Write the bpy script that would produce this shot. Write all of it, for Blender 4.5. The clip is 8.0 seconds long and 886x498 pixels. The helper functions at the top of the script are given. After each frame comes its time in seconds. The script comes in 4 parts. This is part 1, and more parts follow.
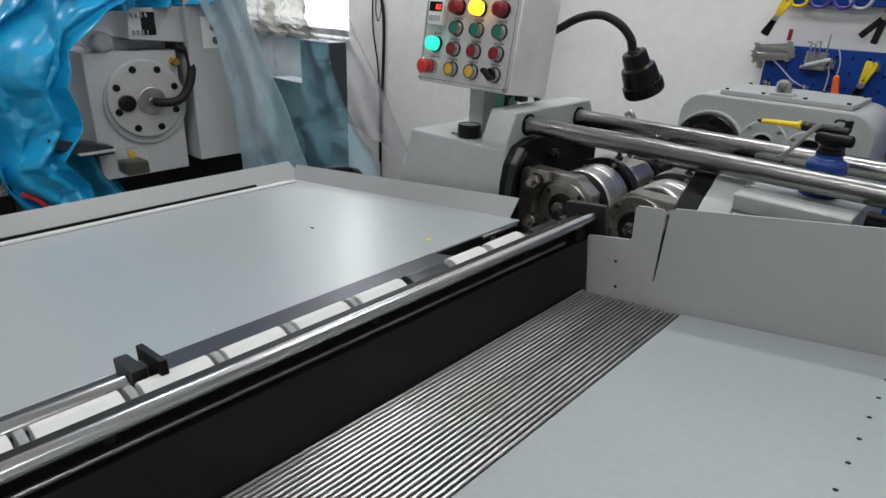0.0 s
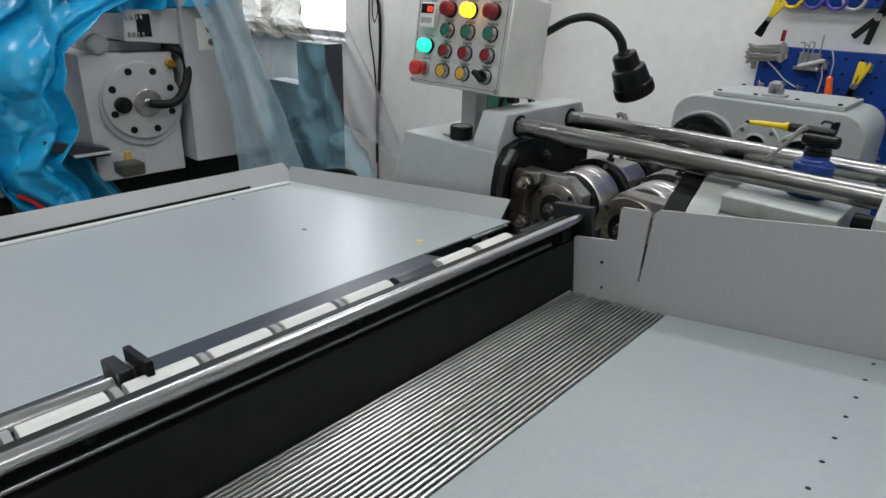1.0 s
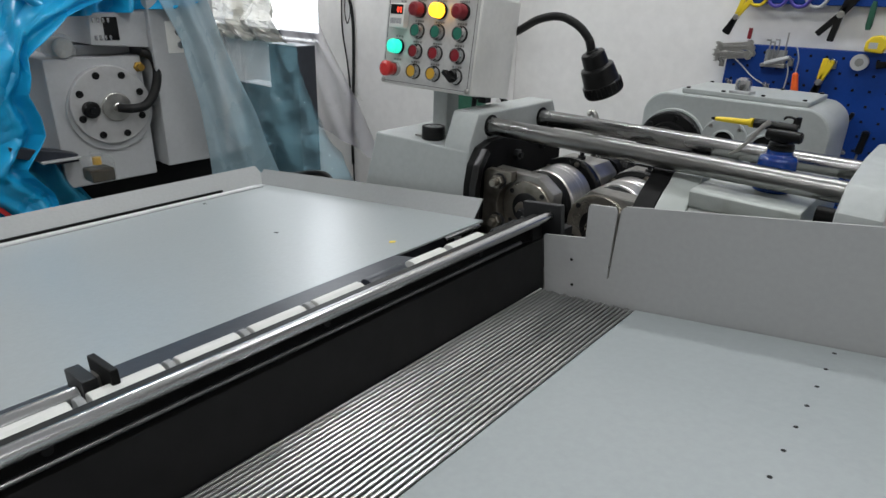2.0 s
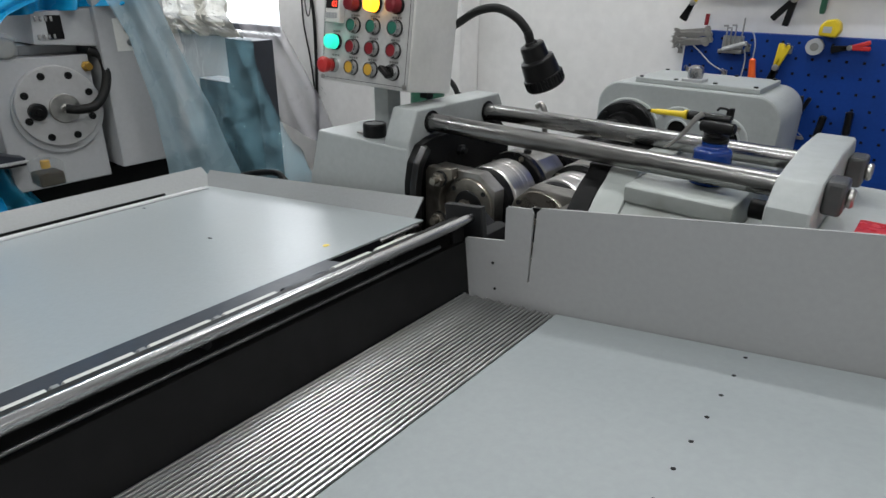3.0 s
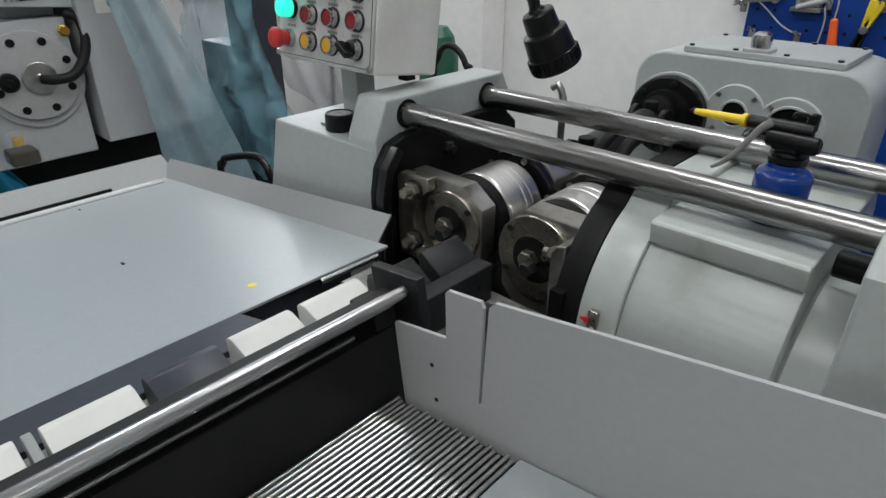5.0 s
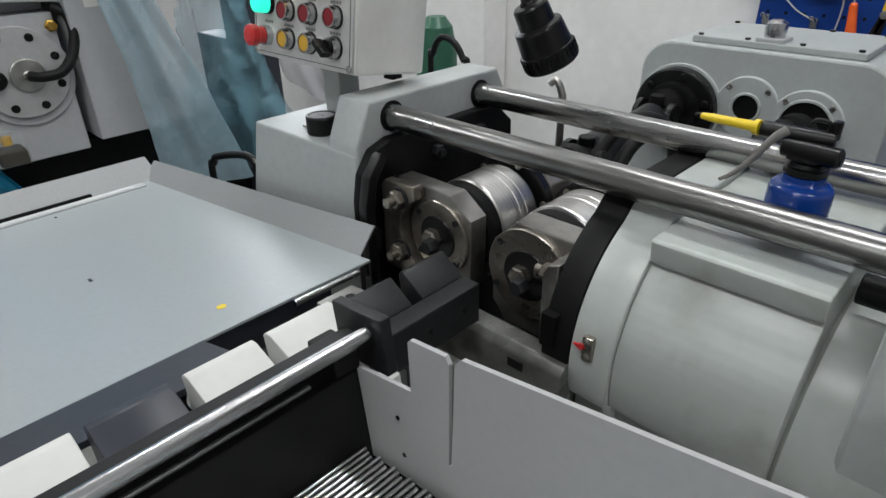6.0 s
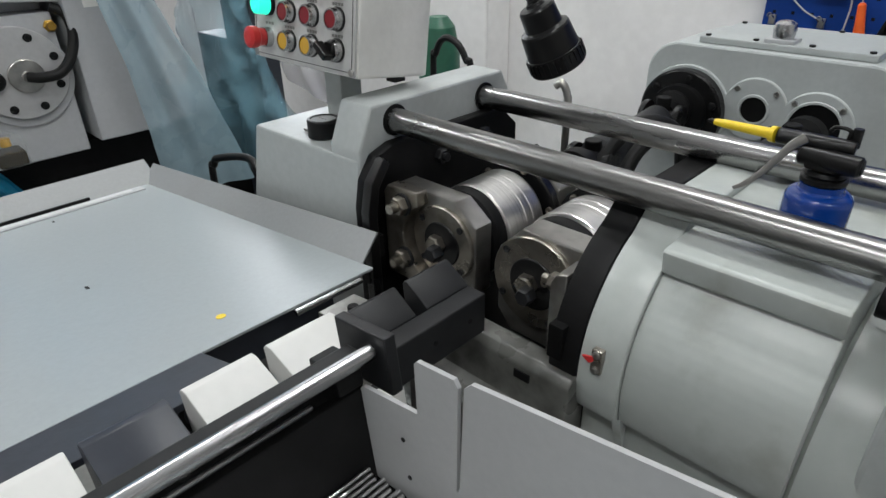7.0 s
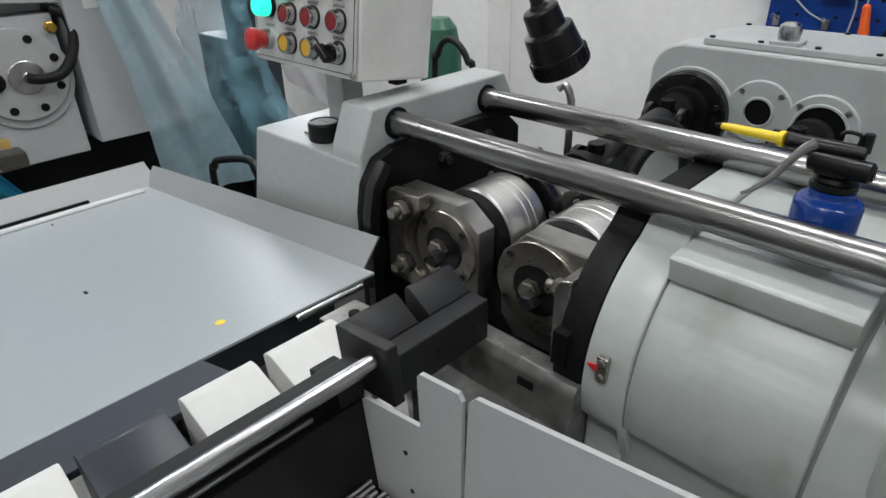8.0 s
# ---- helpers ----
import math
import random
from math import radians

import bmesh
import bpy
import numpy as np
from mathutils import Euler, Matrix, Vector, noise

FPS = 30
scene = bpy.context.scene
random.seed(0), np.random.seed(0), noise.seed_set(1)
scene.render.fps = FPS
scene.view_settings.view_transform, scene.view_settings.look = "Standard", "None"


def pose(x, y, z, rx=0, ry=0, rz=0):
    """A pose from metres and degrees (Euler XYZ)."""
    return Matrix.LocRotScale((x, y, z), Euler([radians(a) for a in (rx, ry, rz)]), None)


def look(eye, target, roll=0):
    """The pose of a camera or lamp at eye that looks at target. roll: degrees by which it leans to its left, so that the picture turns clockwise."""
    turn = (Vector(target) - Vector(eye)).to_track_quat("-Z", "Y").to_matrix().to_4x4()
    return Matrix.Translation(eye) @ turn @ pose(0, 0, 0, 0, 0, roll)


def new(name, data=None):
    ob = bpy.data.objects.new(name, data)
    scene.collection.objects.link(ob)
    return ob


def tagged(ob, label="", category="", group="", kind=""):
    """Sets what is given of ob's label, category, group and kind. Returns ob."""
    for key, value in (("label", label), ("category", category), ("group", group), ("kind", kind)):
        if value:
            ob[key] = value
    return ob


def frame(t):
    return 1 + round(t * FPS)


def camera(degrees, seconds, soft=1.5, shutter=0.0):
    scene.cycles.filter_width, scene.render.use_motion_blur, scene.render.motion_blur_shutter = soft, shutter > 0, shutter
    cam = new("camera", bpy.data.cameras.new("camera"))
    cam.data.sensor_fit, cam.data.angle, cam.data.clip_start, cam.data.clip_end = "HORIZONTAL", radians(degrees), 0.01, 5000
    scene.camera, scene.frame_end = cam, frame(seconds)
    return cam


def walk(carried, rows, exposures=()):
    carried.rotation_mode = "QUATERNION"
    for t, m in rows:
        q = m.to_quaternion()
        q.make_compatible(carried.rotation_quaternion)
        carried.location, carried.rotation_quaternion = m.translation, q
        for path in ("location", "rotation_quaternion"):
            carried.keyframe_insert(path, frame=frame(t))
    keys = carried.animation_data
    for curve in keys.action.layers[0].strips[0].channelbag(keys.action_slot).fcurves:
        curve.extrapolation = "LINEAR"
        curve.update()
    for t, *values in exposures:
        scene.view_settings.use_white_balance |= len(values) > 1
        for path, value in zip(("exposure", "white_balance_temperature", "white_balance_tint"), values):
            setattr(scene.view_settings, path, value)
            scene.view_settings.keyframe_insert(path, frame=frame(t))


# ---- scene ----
cam = camera(71.3, 8.0)
PATH = [
    (0, (0.9943, 1.6095, 1.1166), (-0.2426, 2.9785, 0.3449), 2.3),
    (0.5, (0.9984, 1.6118, 1.1162), (-0.2386, 2.9813, 0.3453), 2.35),
    (1, (1.0053, 1.6152, 1.1193), (-0.2318, 2.9851, 0.3493), 2.2),
    (2.5, (1.0246, 1.6333, 1.1192), (-0.1366, 3.0685, 0.3499), 1.4),
    (3, (1.045, 1.6816, 1.1255), (-0.1021, 3.1144, 0.3311), 0.78),
    (3.5, (1.0469, 1.7701, 1.1208), (-0.1823, 3.0865, 0.2512), -0.17),
    (4, (0.9966, 1.8197, 1.1243), (-0.2537, 3.0946, 0.2235), -0.54),
    (4.5, (0.9723, 1.8512, 1.1219), (-0.2533, 3.1433, 0.2118), -0.15),
    (5, (0.9686, 1.8999, 1.1244), (-0.2463, 3.1929, 0.2013), -0.13),
    (5.2, (0.9636, 1.9283, 1.1228), (-0.2554, 3.2041, 0.1813), -0.5),
    (6.5, (0.9427, 1.9594, 1.1279), (-0.284, 3.2125, 0.1663), -1.15),
    (7, (0.9357, 1.965, 1.1273), (-0.2913, 3.2164, 0.1638), -1.15),
    (7.5, (0.9305, 1.9668, 1.1267), (-0.2975, 3.2186, 0.1649), -1.1),
    (8, (0.9291, 1.97, 1.1273), (-0.3009, 3.2202, 0.1659), -1.15),
]
UNIT = 1.25  # metres to a unit of the plan below
walk(cam, [(t, look(Vector(eye) * UNIT, Vector(target) * UNIT, roll)) for t, eye, target, roll in PATH],
     [(0, -0.1), (4.5, -0.08), (6.5, 0.07), (8, 0.14)])

# ---- light ----
world = bpy.data.worlds.new("world")
scene.world = world
world.use_nodes = True
sky = world.node_tree.nodes.new("ShaderNodeTexSky")
sky.sky_type, sky.sun_disc = "NISHITA", False
sky.sun_elevation, sky.sun_rotation = radians(40), radians(20)
world.node_tree.links.new(sky.outputs[0], world.node_tree.nodes["Background"].inputs[0])
world.node_tree.nodes["Background"].inputs[1].default_value = 0.1
LAMP_W, WINDOW_W = 24.0, 16.0
# unseen ceiling fittings; the one at (0.5, 2.85) is placed to brighten the north wall
LAMPS = ((-1.4, 1.2), (-1.2, 2.5), (0.9, 1.2), (0.5, 2.85), (2.6, 1.6), (0.9, -0.9))


def area(name, m, sx, sy, watts, color):
    data = bpy.data.lights.new(name, "AREA")
    data.shape, data.size, data.size_y, data.energy, data.color = "RECTANGLE", sx * UNIT, sy * UNIT, watts, color
    ob = new(name, data)
    ob.matrix_world = scaled(m)
    return ob


def scaled(m):
    """A pose given in plan units, in metres."""
    m = m.copy()
    m.translation = m.translation * UNIT
    return m


# ---- materials ----
def mat(name, color, rough=0.5, metal=0.0, spread=0.12, grain=60.0, bump=0.02, spot=None, spot_scale=7.0, spot_amount=0.35,
        rough_spread=0.12, spot_lo=0.52, stretch=(1, 1, 1), glow=0.0, spec=0.5, alpha=1.0, trans=0.0):
    """A painted or metal surface: base colour with fine grain, broad stains and small relief."""
    m = bpy.data.materials.new(name)
    m.use_nodes = True
    nt = m.node_tree
    b = nt.nodes["Principled BSDF"]
    co = nt.nodes.new("ShaderNodeTexCoord")
    mp = nt.nodes.new("ShaderNodeMapping")
    mp.inputs["Scale"].default_value = stretch
    nt.links.new(co.outputs["Object"], mp.inputs[0])
    fine = nt.nodes.new("ShaderNodeTexNoise")
    fine.inputs["Scale"].default_value, fine.inputs["Detail"].default_value = grain, 5
    broad = nt.nodes.new("ShaderNodeTexNoise")
    broad.inputs["Scale"].default_value, broad.inputs["Detail"].default_value = spot_scale, 6
    nt.links.new(mp.outputs[0], fine.inputs[0])
    nt.links.new(mp.outputs[0], broad.inputs[0])
    dark = tuple(c * (1 - spread) for c in color)
    light = tuple(min(1, c * (1 + spread)) for c in color)
    r1 = nt.nodes.new("ShaderNodeValToRGB")
    r1.color_ramp.elements[0].color, r1.color_ramp.elements[1].color = (*dark, 1), (*light, 1)
    r1.color_ramp.elements[0].position, r1.color_ramp.elements[1].position = 0.3, 0.7
    nt.links.new(fine.outputs[0], r1.inputs[0])
    r2 = nt.nodes.new("ShaderNodeValToRGB")
    r2.color_ramp.elements[0].position, r2.color_ramp.elements[1].position = spot_lo, spot_lo + 0.22
    r2.color_ramp.elements[0].color, r2.color_ramp.elements[1].color = (0, 0, 0, 1), (spot_amount, spot_amount, spot_amount, 1)
    nt.links.new(broad.outputs[0], r2.inputs[0])
    mix = nt.nodes.new("ShaderNodeMix")
    mix.data_type = "RGBA"
    mix.inputs[7].default_value = (*(spot or tuple(c * 0.7 for c in color)), 1)
    nt.links.new(r2.outputs[0], mix.inputs[0])
    nt.links.new(r1.outputs[0], mix.inputs[6])
    nt.links.new(mix.outputs[2], b.inputs["Base Color"])
    rr = nt.nodes.new("ShaderNodeMapRange")
    rr.inputs[3].default_value, rr.inputs[4].default_value = max(0.02, rough - rough_spread), min(1, rough + rough_spread)
    nt.links.new(broad.outputs[0], rr.inputs[0])
    nt.links.new(rr.outputs[0], b.inputs["Roughness"])
    b.inputs["Metallic"].default_value = metal
    b.inputs["Specular IOR Level"].default_value = spec
    b.inputs["Alpha"].default_value = alpha
    b.inputs["Transmission Weight"].default_value = trans
    if bump:
        bp = nt.nodes.new("ShaderNodeBump")
        bp.inputs["Strength"].default_value, bp.inputs["Distance"].default_value = 0.35, bump * 0.05
        nt.links.new(fine.outputs[0], bp.inputs["Height"])
        nt.links.new(bp.outputs[0], b.inputs["Normal"])
    if glow:
        b.inputs["Emission Color"].default_value, b.inputs["Emission Strength"].default_value = (*color, 1), glow
    return m


PAINT = mat("grey_paint", (0.40, 0.425, 0.42), 0.42, spread=0.04, grain=90, spot=(0.27, 0.275, 0.26), spot_amount=0.35)
TRAY = mat("tray_paint", (0.300, 0.328, 0.336), 0.29, bump=0.006, spread=0.03, grain=160, spot=(0.275, 0.30, 0.305), spot_scale=4, spot_amount=0.2, rough_spread=0.02)
PLATE = mat("plate_paint", (0.25, 0.258, 0.26), 0.45, spread=0.03, grain=160, spot=(0.21, 0.205, 0.20), spot_scale=4)
GUARD = mat("guard_paint", (0.345, 0.35, 0.35), 0.45, spread=0.03, grain=160, spot=(0.30, 0.295, 0.29), spot_scale=5, spot_amount=0.3, bump=0.008)
SLIDE = mat("smudged_grey_paint", (0.40, 0.428, 0.41), 0.34, spread=0.03, grain=70, spot=(0.22, 0.215, 0.18), spot_scale=13, spot_amount=0.7, spot_lo=0.56, bump=0.006)
OILPAINT = mat("oil_stained_paint", (0.10, 0.101, 0.093), 0.30, spread=0.25, grain=30, spot=(0.012, 0.011, 0.009), spot_scale=16, spot_amount=0.95, spot_lo=0.44)
BEAM = mat("black_enamel", (0.011, 0.011, 0.0112), 0.45, spread=0.2, grain=40, spot=(0.014, 0.014, 0.014), spec=0.18)
BLACKSHEEN = mat("glossy_black_enamel", (0.006, 0.006, 0.0065), 0.28, spread=0.25, grain=45, spot=(0.014, 0.014, 0.014), spec=0.5)
# near-black colour that paints the shade of deep recesses and gaps
VOID = mat("recess_black", (0.004, 0.004, 0.004), 0.8, spread=0.3, grain=40, spec=0.1)
LIP = mat("lip_highlight_steel", (0.22, 0.22, 0.22), 0.35, 0.9, spread=0.2, grain=30, spot=(0.06, 0.06, 0.06), spot_scale=12, spot_amount=0.6, bump=0)
SLATE = mat("slate_paint", (0.028, 0.032, 0.042), 0.36, spread=0.08, grain=60, spec=0.35)
DARK = mat("dark_iron", (0.005, 0.005, 0.0053), 0.5, 0.1, spread=0.3, grain=50, spot=(0.018, 0.017, 0.016), spec=0.2)
GUN = mat("burnished_steel", (0.014, 0.0145, 0.016), 0.42, 0.1, spread=0.2, grain=45, spot=(0.026, 0.026, 0.026), spec=0.3)
STEEL = mat("machined_steel", (0.42, 0.41, 0.39), 0.34, 0.95, spread=0.15, grain=35, spot=(0.12, 0.105, 0.085), spot_scale=16, spot_amount=0.75, bump=0.002)
OILY = mat("oily_steel", (0.33, 0.305, 0.265), 0.30, 0.9, spread=0.2, grain=30, spot=(0.07, 0.058, 0.045), spot_scale=22, spot_amount=0.75, bump=0.002)
NUT = mat("phosphated_steel", (0.085, 0.087, 0.088), 0.42, 0.3, spread=0.15, grain=40)
# near-white, hardly metallic: paints in the bright reflection of a steel strip
BRIGHT_STRIP = mat("bright_steel_strip", (0.62, 0.62, 0.62), 0.5, 0.2, spread=0.05)
ROLLM = mat("ground_roll_steel", (0.66, 0.65, 0.635), 0.34, 1.0, spread=0.08, grain=25, spot=(0.36, 0.35, 0.33), spot_amount=0.5, rough_spread=0.06, bump=0, stretch=(1, 26, 1))
CHROME = mat("polished_steel", (0.46, 0.46, 0.465), 0.25, 1.0, spread=0.08, grain=30, spot=(0.26, 0.26, 0.26), stretch=(1, 0.3, 1), rough_spread=0.05, bump=0)
CHROME_X = mat("tie_bar_steel", (0.27, 0.27, 0.266), 0.27, 1.0, spread=0.12, grain=30, spot=(0.14, 0.13, 0.12), spot_scale=11, spot_amount=0.5, stretch=(0.3, 1, 1), rough_spread=0.08, bump=0)
RIB = mat("rib_steel", (0.51, 0.51, 0.51), 0.30, 1.0, bump=0, rough_spread=0.05, spread=0.1, grain=60, spot=(0.3, 0.3, 0.3), stretch=(1, 0.15, 1))
NYLON = mat("white_nylon", (0.58, 0.58, 0.56), 0.5, spread=0.03, grain=50, spot=(0.6, 0.6, 0.57), spot_scale=20)
WALL = mat("wall_paint", (0.82, 0.81, 0.80), 0.85, spread=0.03, grain=30, spot=(0.52, 0.51, 0.50), spot_scale=3, spot_amount=0.3)
SCUFF = mat("wall_scuff", (0.45, 0.44, 0.43), 0.8)
FLOOR = mat("concrete", (0.25, 0.25, 0.24), 0.75, spread=0.12, grain=25, spot=(0.12, 0.12, 0.11), spot_scale=2.5)
CEIL = mat("ceiling_paint", (0.6, 0.6, 0.6), 0.9, spread=0.03)
BOXW = mat("cream_paint", (0.78, 0.775, 0.74), 0.4, spread=0.03, grain=100, spot=(0.5, 0.5, 0.47))
FACE = mat("brushed_panel", (0.60, 0.60, 0.59), 0.38, 0.3, spread=0.06, grain=120, spot=(0.4, 0.4, 0.4))
BLACK = mat("black_plastic", (0.005, 0.005, 0.0052), 0.32, spread=0.2, spec=0.28)
RUBBER = mat("black_rubber", (0.008, 0.008, 0.008), 0.5, spread=0.2, spec=0.25)
RED = mat("red_plastic", (0.55, 0.03, 0.03), 0.3, spread=0.05)
DKRED = mat("dark_red_plastic", (0.22, 0.012, 0.02), 0.3, spread=0.05)
GREENB = mat("green_plastic", (0.02, 0.16, 0.11), 0.3, spread=0.05)
AMBER = mat("amber_plastic", (0.62, 0.36, 0.04), 0.3, spread=0.05)
YELLOW = mat("yellow_plastic", (0.75, 0.55, 0.02), 0.35, spread=0.05)
LIT_Y = mat("lit_yellow", (1.0, 0.45, 0.02), 0.3, glow=3.0)
LIT_G = mat("lit_green", (0.03, 0.9, 0.62), 0.3, glow=0.9)
LIT_R = mat("lit_red", (1.0, 0.06, 0.03), 0.3, glow=3.0)
BLUE_CAN = mat("blue_enamel", (0.001, 0.033, 0.21), 0.18, spread=0.05, rough_spread=0.04)
PEG = mat("blue_pegboard", (0.004, 0.043, 0.25), 0.45, spread=0.05, grain=100, spec=0.3)
TARP = mat("blue_tarp", (0.010, 0.33, 0.62), 0.26, spread=0.08, grain=20, spot=(0.008, 0.24, 0.52), bump=0.01)
ORANGE = mat("orange_plastic", (0.85, 0.13, 0.02), 0.35, spread=0.05)
PURPLE = mat("purple_plastic", (0.08, 0.06, 0.35), 0.4, spread=0.05)
DKGREEN = mat("green_paint", (0.02, 0.10, 0.06), 0.4, spread=0.1)
LMACH = mat("pale_grey_paint", (0.43, 0.44, 0.45), 0.42, spread=0.03, grain=80, spot=(0.38, 0.385, 0.39))
DISC = mat("ground_flange", (0.52, 0.52, 0.52), 0.4, 0.4, spread=0.05, grain=60)


# ---- mesh helpers ----
def box(bm, x0, x1, y0, y1, z0, z1, bevel=0.0, m=None):
    r = bmesh.ops.create_cube(bm, size=1, matrix=Matrix.LocRotScale(((x0 + x1) / 2, (y0 + y1) / 2, (z0 + z1) / 2), None, (x1 - x0, y1 - y0, z1 - z0)))
    vs = r["verts"]
    if bevel:
        es = list({e for v in vs for e in v.link_edges})
        vs = [g for g in bmesh.ops.bevel(bm, geom=es, offset=bevel, segments=2, affect="EDGES", profile=0.5)["verts"]]
    if m:
        bmesh.ops.transform(bm, matrix=m, verts=list(set(vs)))
    return bm


def lathe(bm, a, b, profile, seg=40):
    """Turns profile, rows of (way along a to b in metres, radius), round the axis from a to b."""
    a, b = Vector(a), Vector(b)
    q = (b - a).to_track_quat("Z", "Y").to_matrix().to_4x4()
    q.translation = a
    rings = []
    for d, r in profile:
        rings.append([bm.verts.new(q @ Vector((r * math.cos(2 * math.pi * k / seg), r * math.sin(2 * math.pi * k / seg), d))) for k in range(seg)])
    for p, n in zip(rings, rings[1:]):
        for k in range(seg):
            bm.faces.new((p[k], p[(k + 1) % seg], n[(k + 1) % seg], n[k]))
    bm.faces.new(rings[0][::-1])
    bm.faces.new(rings[-1])
    return bm


def rod(bm, a, b, r, bevel=0.0, seg=32):
    n = (Vector(b) - Vector(a)).length
    return lathe(bm, a, b, [(0, r - bevel), (bevel, r), (n - bevel, r), (n, r - bevel)] if bevel else [(0, r), (n, r)], seg)


def prism(bm, pts, axis, a, b, bevel=0.0):
    """A solid from an outline in the two other axes, in their order, from a to b along axis."""
    def at(u, v, w):
        return {"x": (w, u, v), "y": (u, w, v), "z": (u, v, w)}[axis]
    lo = [bm.verts.new(at(u, v, a)) for u, v in pts]
    hi = [bm.verts.new(at(u, v, b)) for u, v in pts]
    n = len(pts)
    fs = [bm.faces.new(lo[::-1]), bm.faces.new(hi)] + [bm.faces.new((lo[k], lo[(k + 1) % n], hi[(k + 1) % n], hi[k])) for k in range(n)]
    bmesh.ops.recalc_face_normals(bm, faces=fs)
    if bevel:
        bmesh.ops.bevel(bm, geom=list({e for f in fs for e in f.edges}), offset=bevel, segments=2, affect="EDGES", profile=0.5)
    return bm


def hexbolt(bm, a, way, r, n, shank=0.0, shank_r=0.0):
    a, way = Vector(a), Vector(way).normalized()
    if shank:
        lathe(bm, a, a + way, [(0, shank_r), (shank, shank_r), (shank + 0.0005, shank_r * 0.8)], 12)
    lathe(bm, a, a + way, [(0, r), (n * 0.8, r), (n, r * 0.86)], 6)
    return bm


def tube(bm, pts, r, seg=18, steps=8, r_end=None):
    """A round tube along a smooth line through pts."""
    pts = [Vector(p) for p in pts]
    ext = [pts[0] * 2 - pts[1]] + pts + [pts[-1] * 2 - pts[-2]]
    line = []
    for k in range(1, len(ext) - 2):
        p0, p1, p2, p3 = ext[k - 1:k + 3]
        for s in range(steps):
            u = s / steps
            line.append(0.5 * (2 * p1 + (p2 - p0) * u + (2 * p0 - 5 * p1 + 4 * p2 - p3) * u * u + (3 * p1 - p0 - 3 * p2 + p3) * u ** 3))
    line.append(pts[-1])
    rings, side = [], None
    for k, p in enumerate(line):
        t = (line[min(k + 1, len(line) - 1)] - line[max(k - 1, 0)]).normalized()
        side = (side - t * side.dot(t)).normalized() if side else t.orthogonal().normalized()
        up = t.cross(side)
        rr = r if r_end is None else r + (r_end - r) * k / (len(line) - 1)
        rings.append([bm.verts.new(p + rr * (math.cos(2 * math.pi * j / seg) * side + math.sin(2 * math.pi * j / seg) * up)) for j in range(seg)])
    for p, n in zip(rings, rings[1:]):
        for k in range(seg):
            bm.faces.new((p[k], p[(k + 1) % seg], n[(k + 1) % seg], n[k]))
    bm.faces.new(rings[0][::-1])
    bm.faces.new(rings[-1])
    return bm


def new_bm():
    return bmesh.new()


def part(name, bm, material, parent=None, label="", smooth=True):
    """Links a bmesh, in plan units, as one mesh object under its thing or part."""
    bmesh.ops.recalc_face_normals(bm, faces=bm.faces[:])
    bmesh.ops.scale(bm, vec=(UNIT, UNIT, UNIT), verts=bm.verts[:])
    me = bpy.data.meshes.new(name)
    bm.to_mesh(me)
    bm.free()
    me.materials.append(material)
    if smooth:
        for p in me.polygons:
            p.use_smooth = True
        me.set_sharp_from_angle(angle=radians(21))
    ob = new(name, me)
    if parent:
        ob.parent = parent
    if label:
        ob["label"] = label
    return ob


def thing(name, label, category, group="", kind="", m=None):
    ob = new(name)
    ob.empty_display_size = 0.05
    if m:
        ob.matrix_world = scaled(m)
    return tagged(ob, label, category, group, kind)


def B(*a, **k):
    return box(new_bm(), *a, **k)


def R(*a, **k):
    return rod(new_bm(), *a, **k)


def P(*a, **k):
    return prism(new_bm(), *a, **k)


def L(*a, **k):
    return lathe(new_bm(), *a, **k)


def arc(cx, cy, r, a0, a1, n):
    return [(cx + r * math.cos(radians(a0 + (a1 - a0) * k / n)), cy + r * math.sin(radians(a0 + (a1 - a0) * k / n))) for k in range(n + 1)]


# the feed tables slope: they rise 6.8 degrees towards +x
TABLE = Matrix.Translation((0.726, 0, 0.85)) @ Matrix.Rotation(radians(-6.8), 4, "Y") @ Matrix.Translation((-0.726, 0, -0.85))


def bars(name, parent, material, x0, x1, y, z0, z1, n, seed):
    """A line of writing too small to read, as n plain bars on a face that looks towards -y."""
    rnd, bm = random.Random(seed), new_bm()
    w = (x1 - x0) / n
    for k in range(n):
        box(bm, x0 + k * w, x0 + k * w + w * rnd.uniform(0.6, 0.8), y - 0.0003, y, z0, z1)
    return part(name, bm, material, parent)


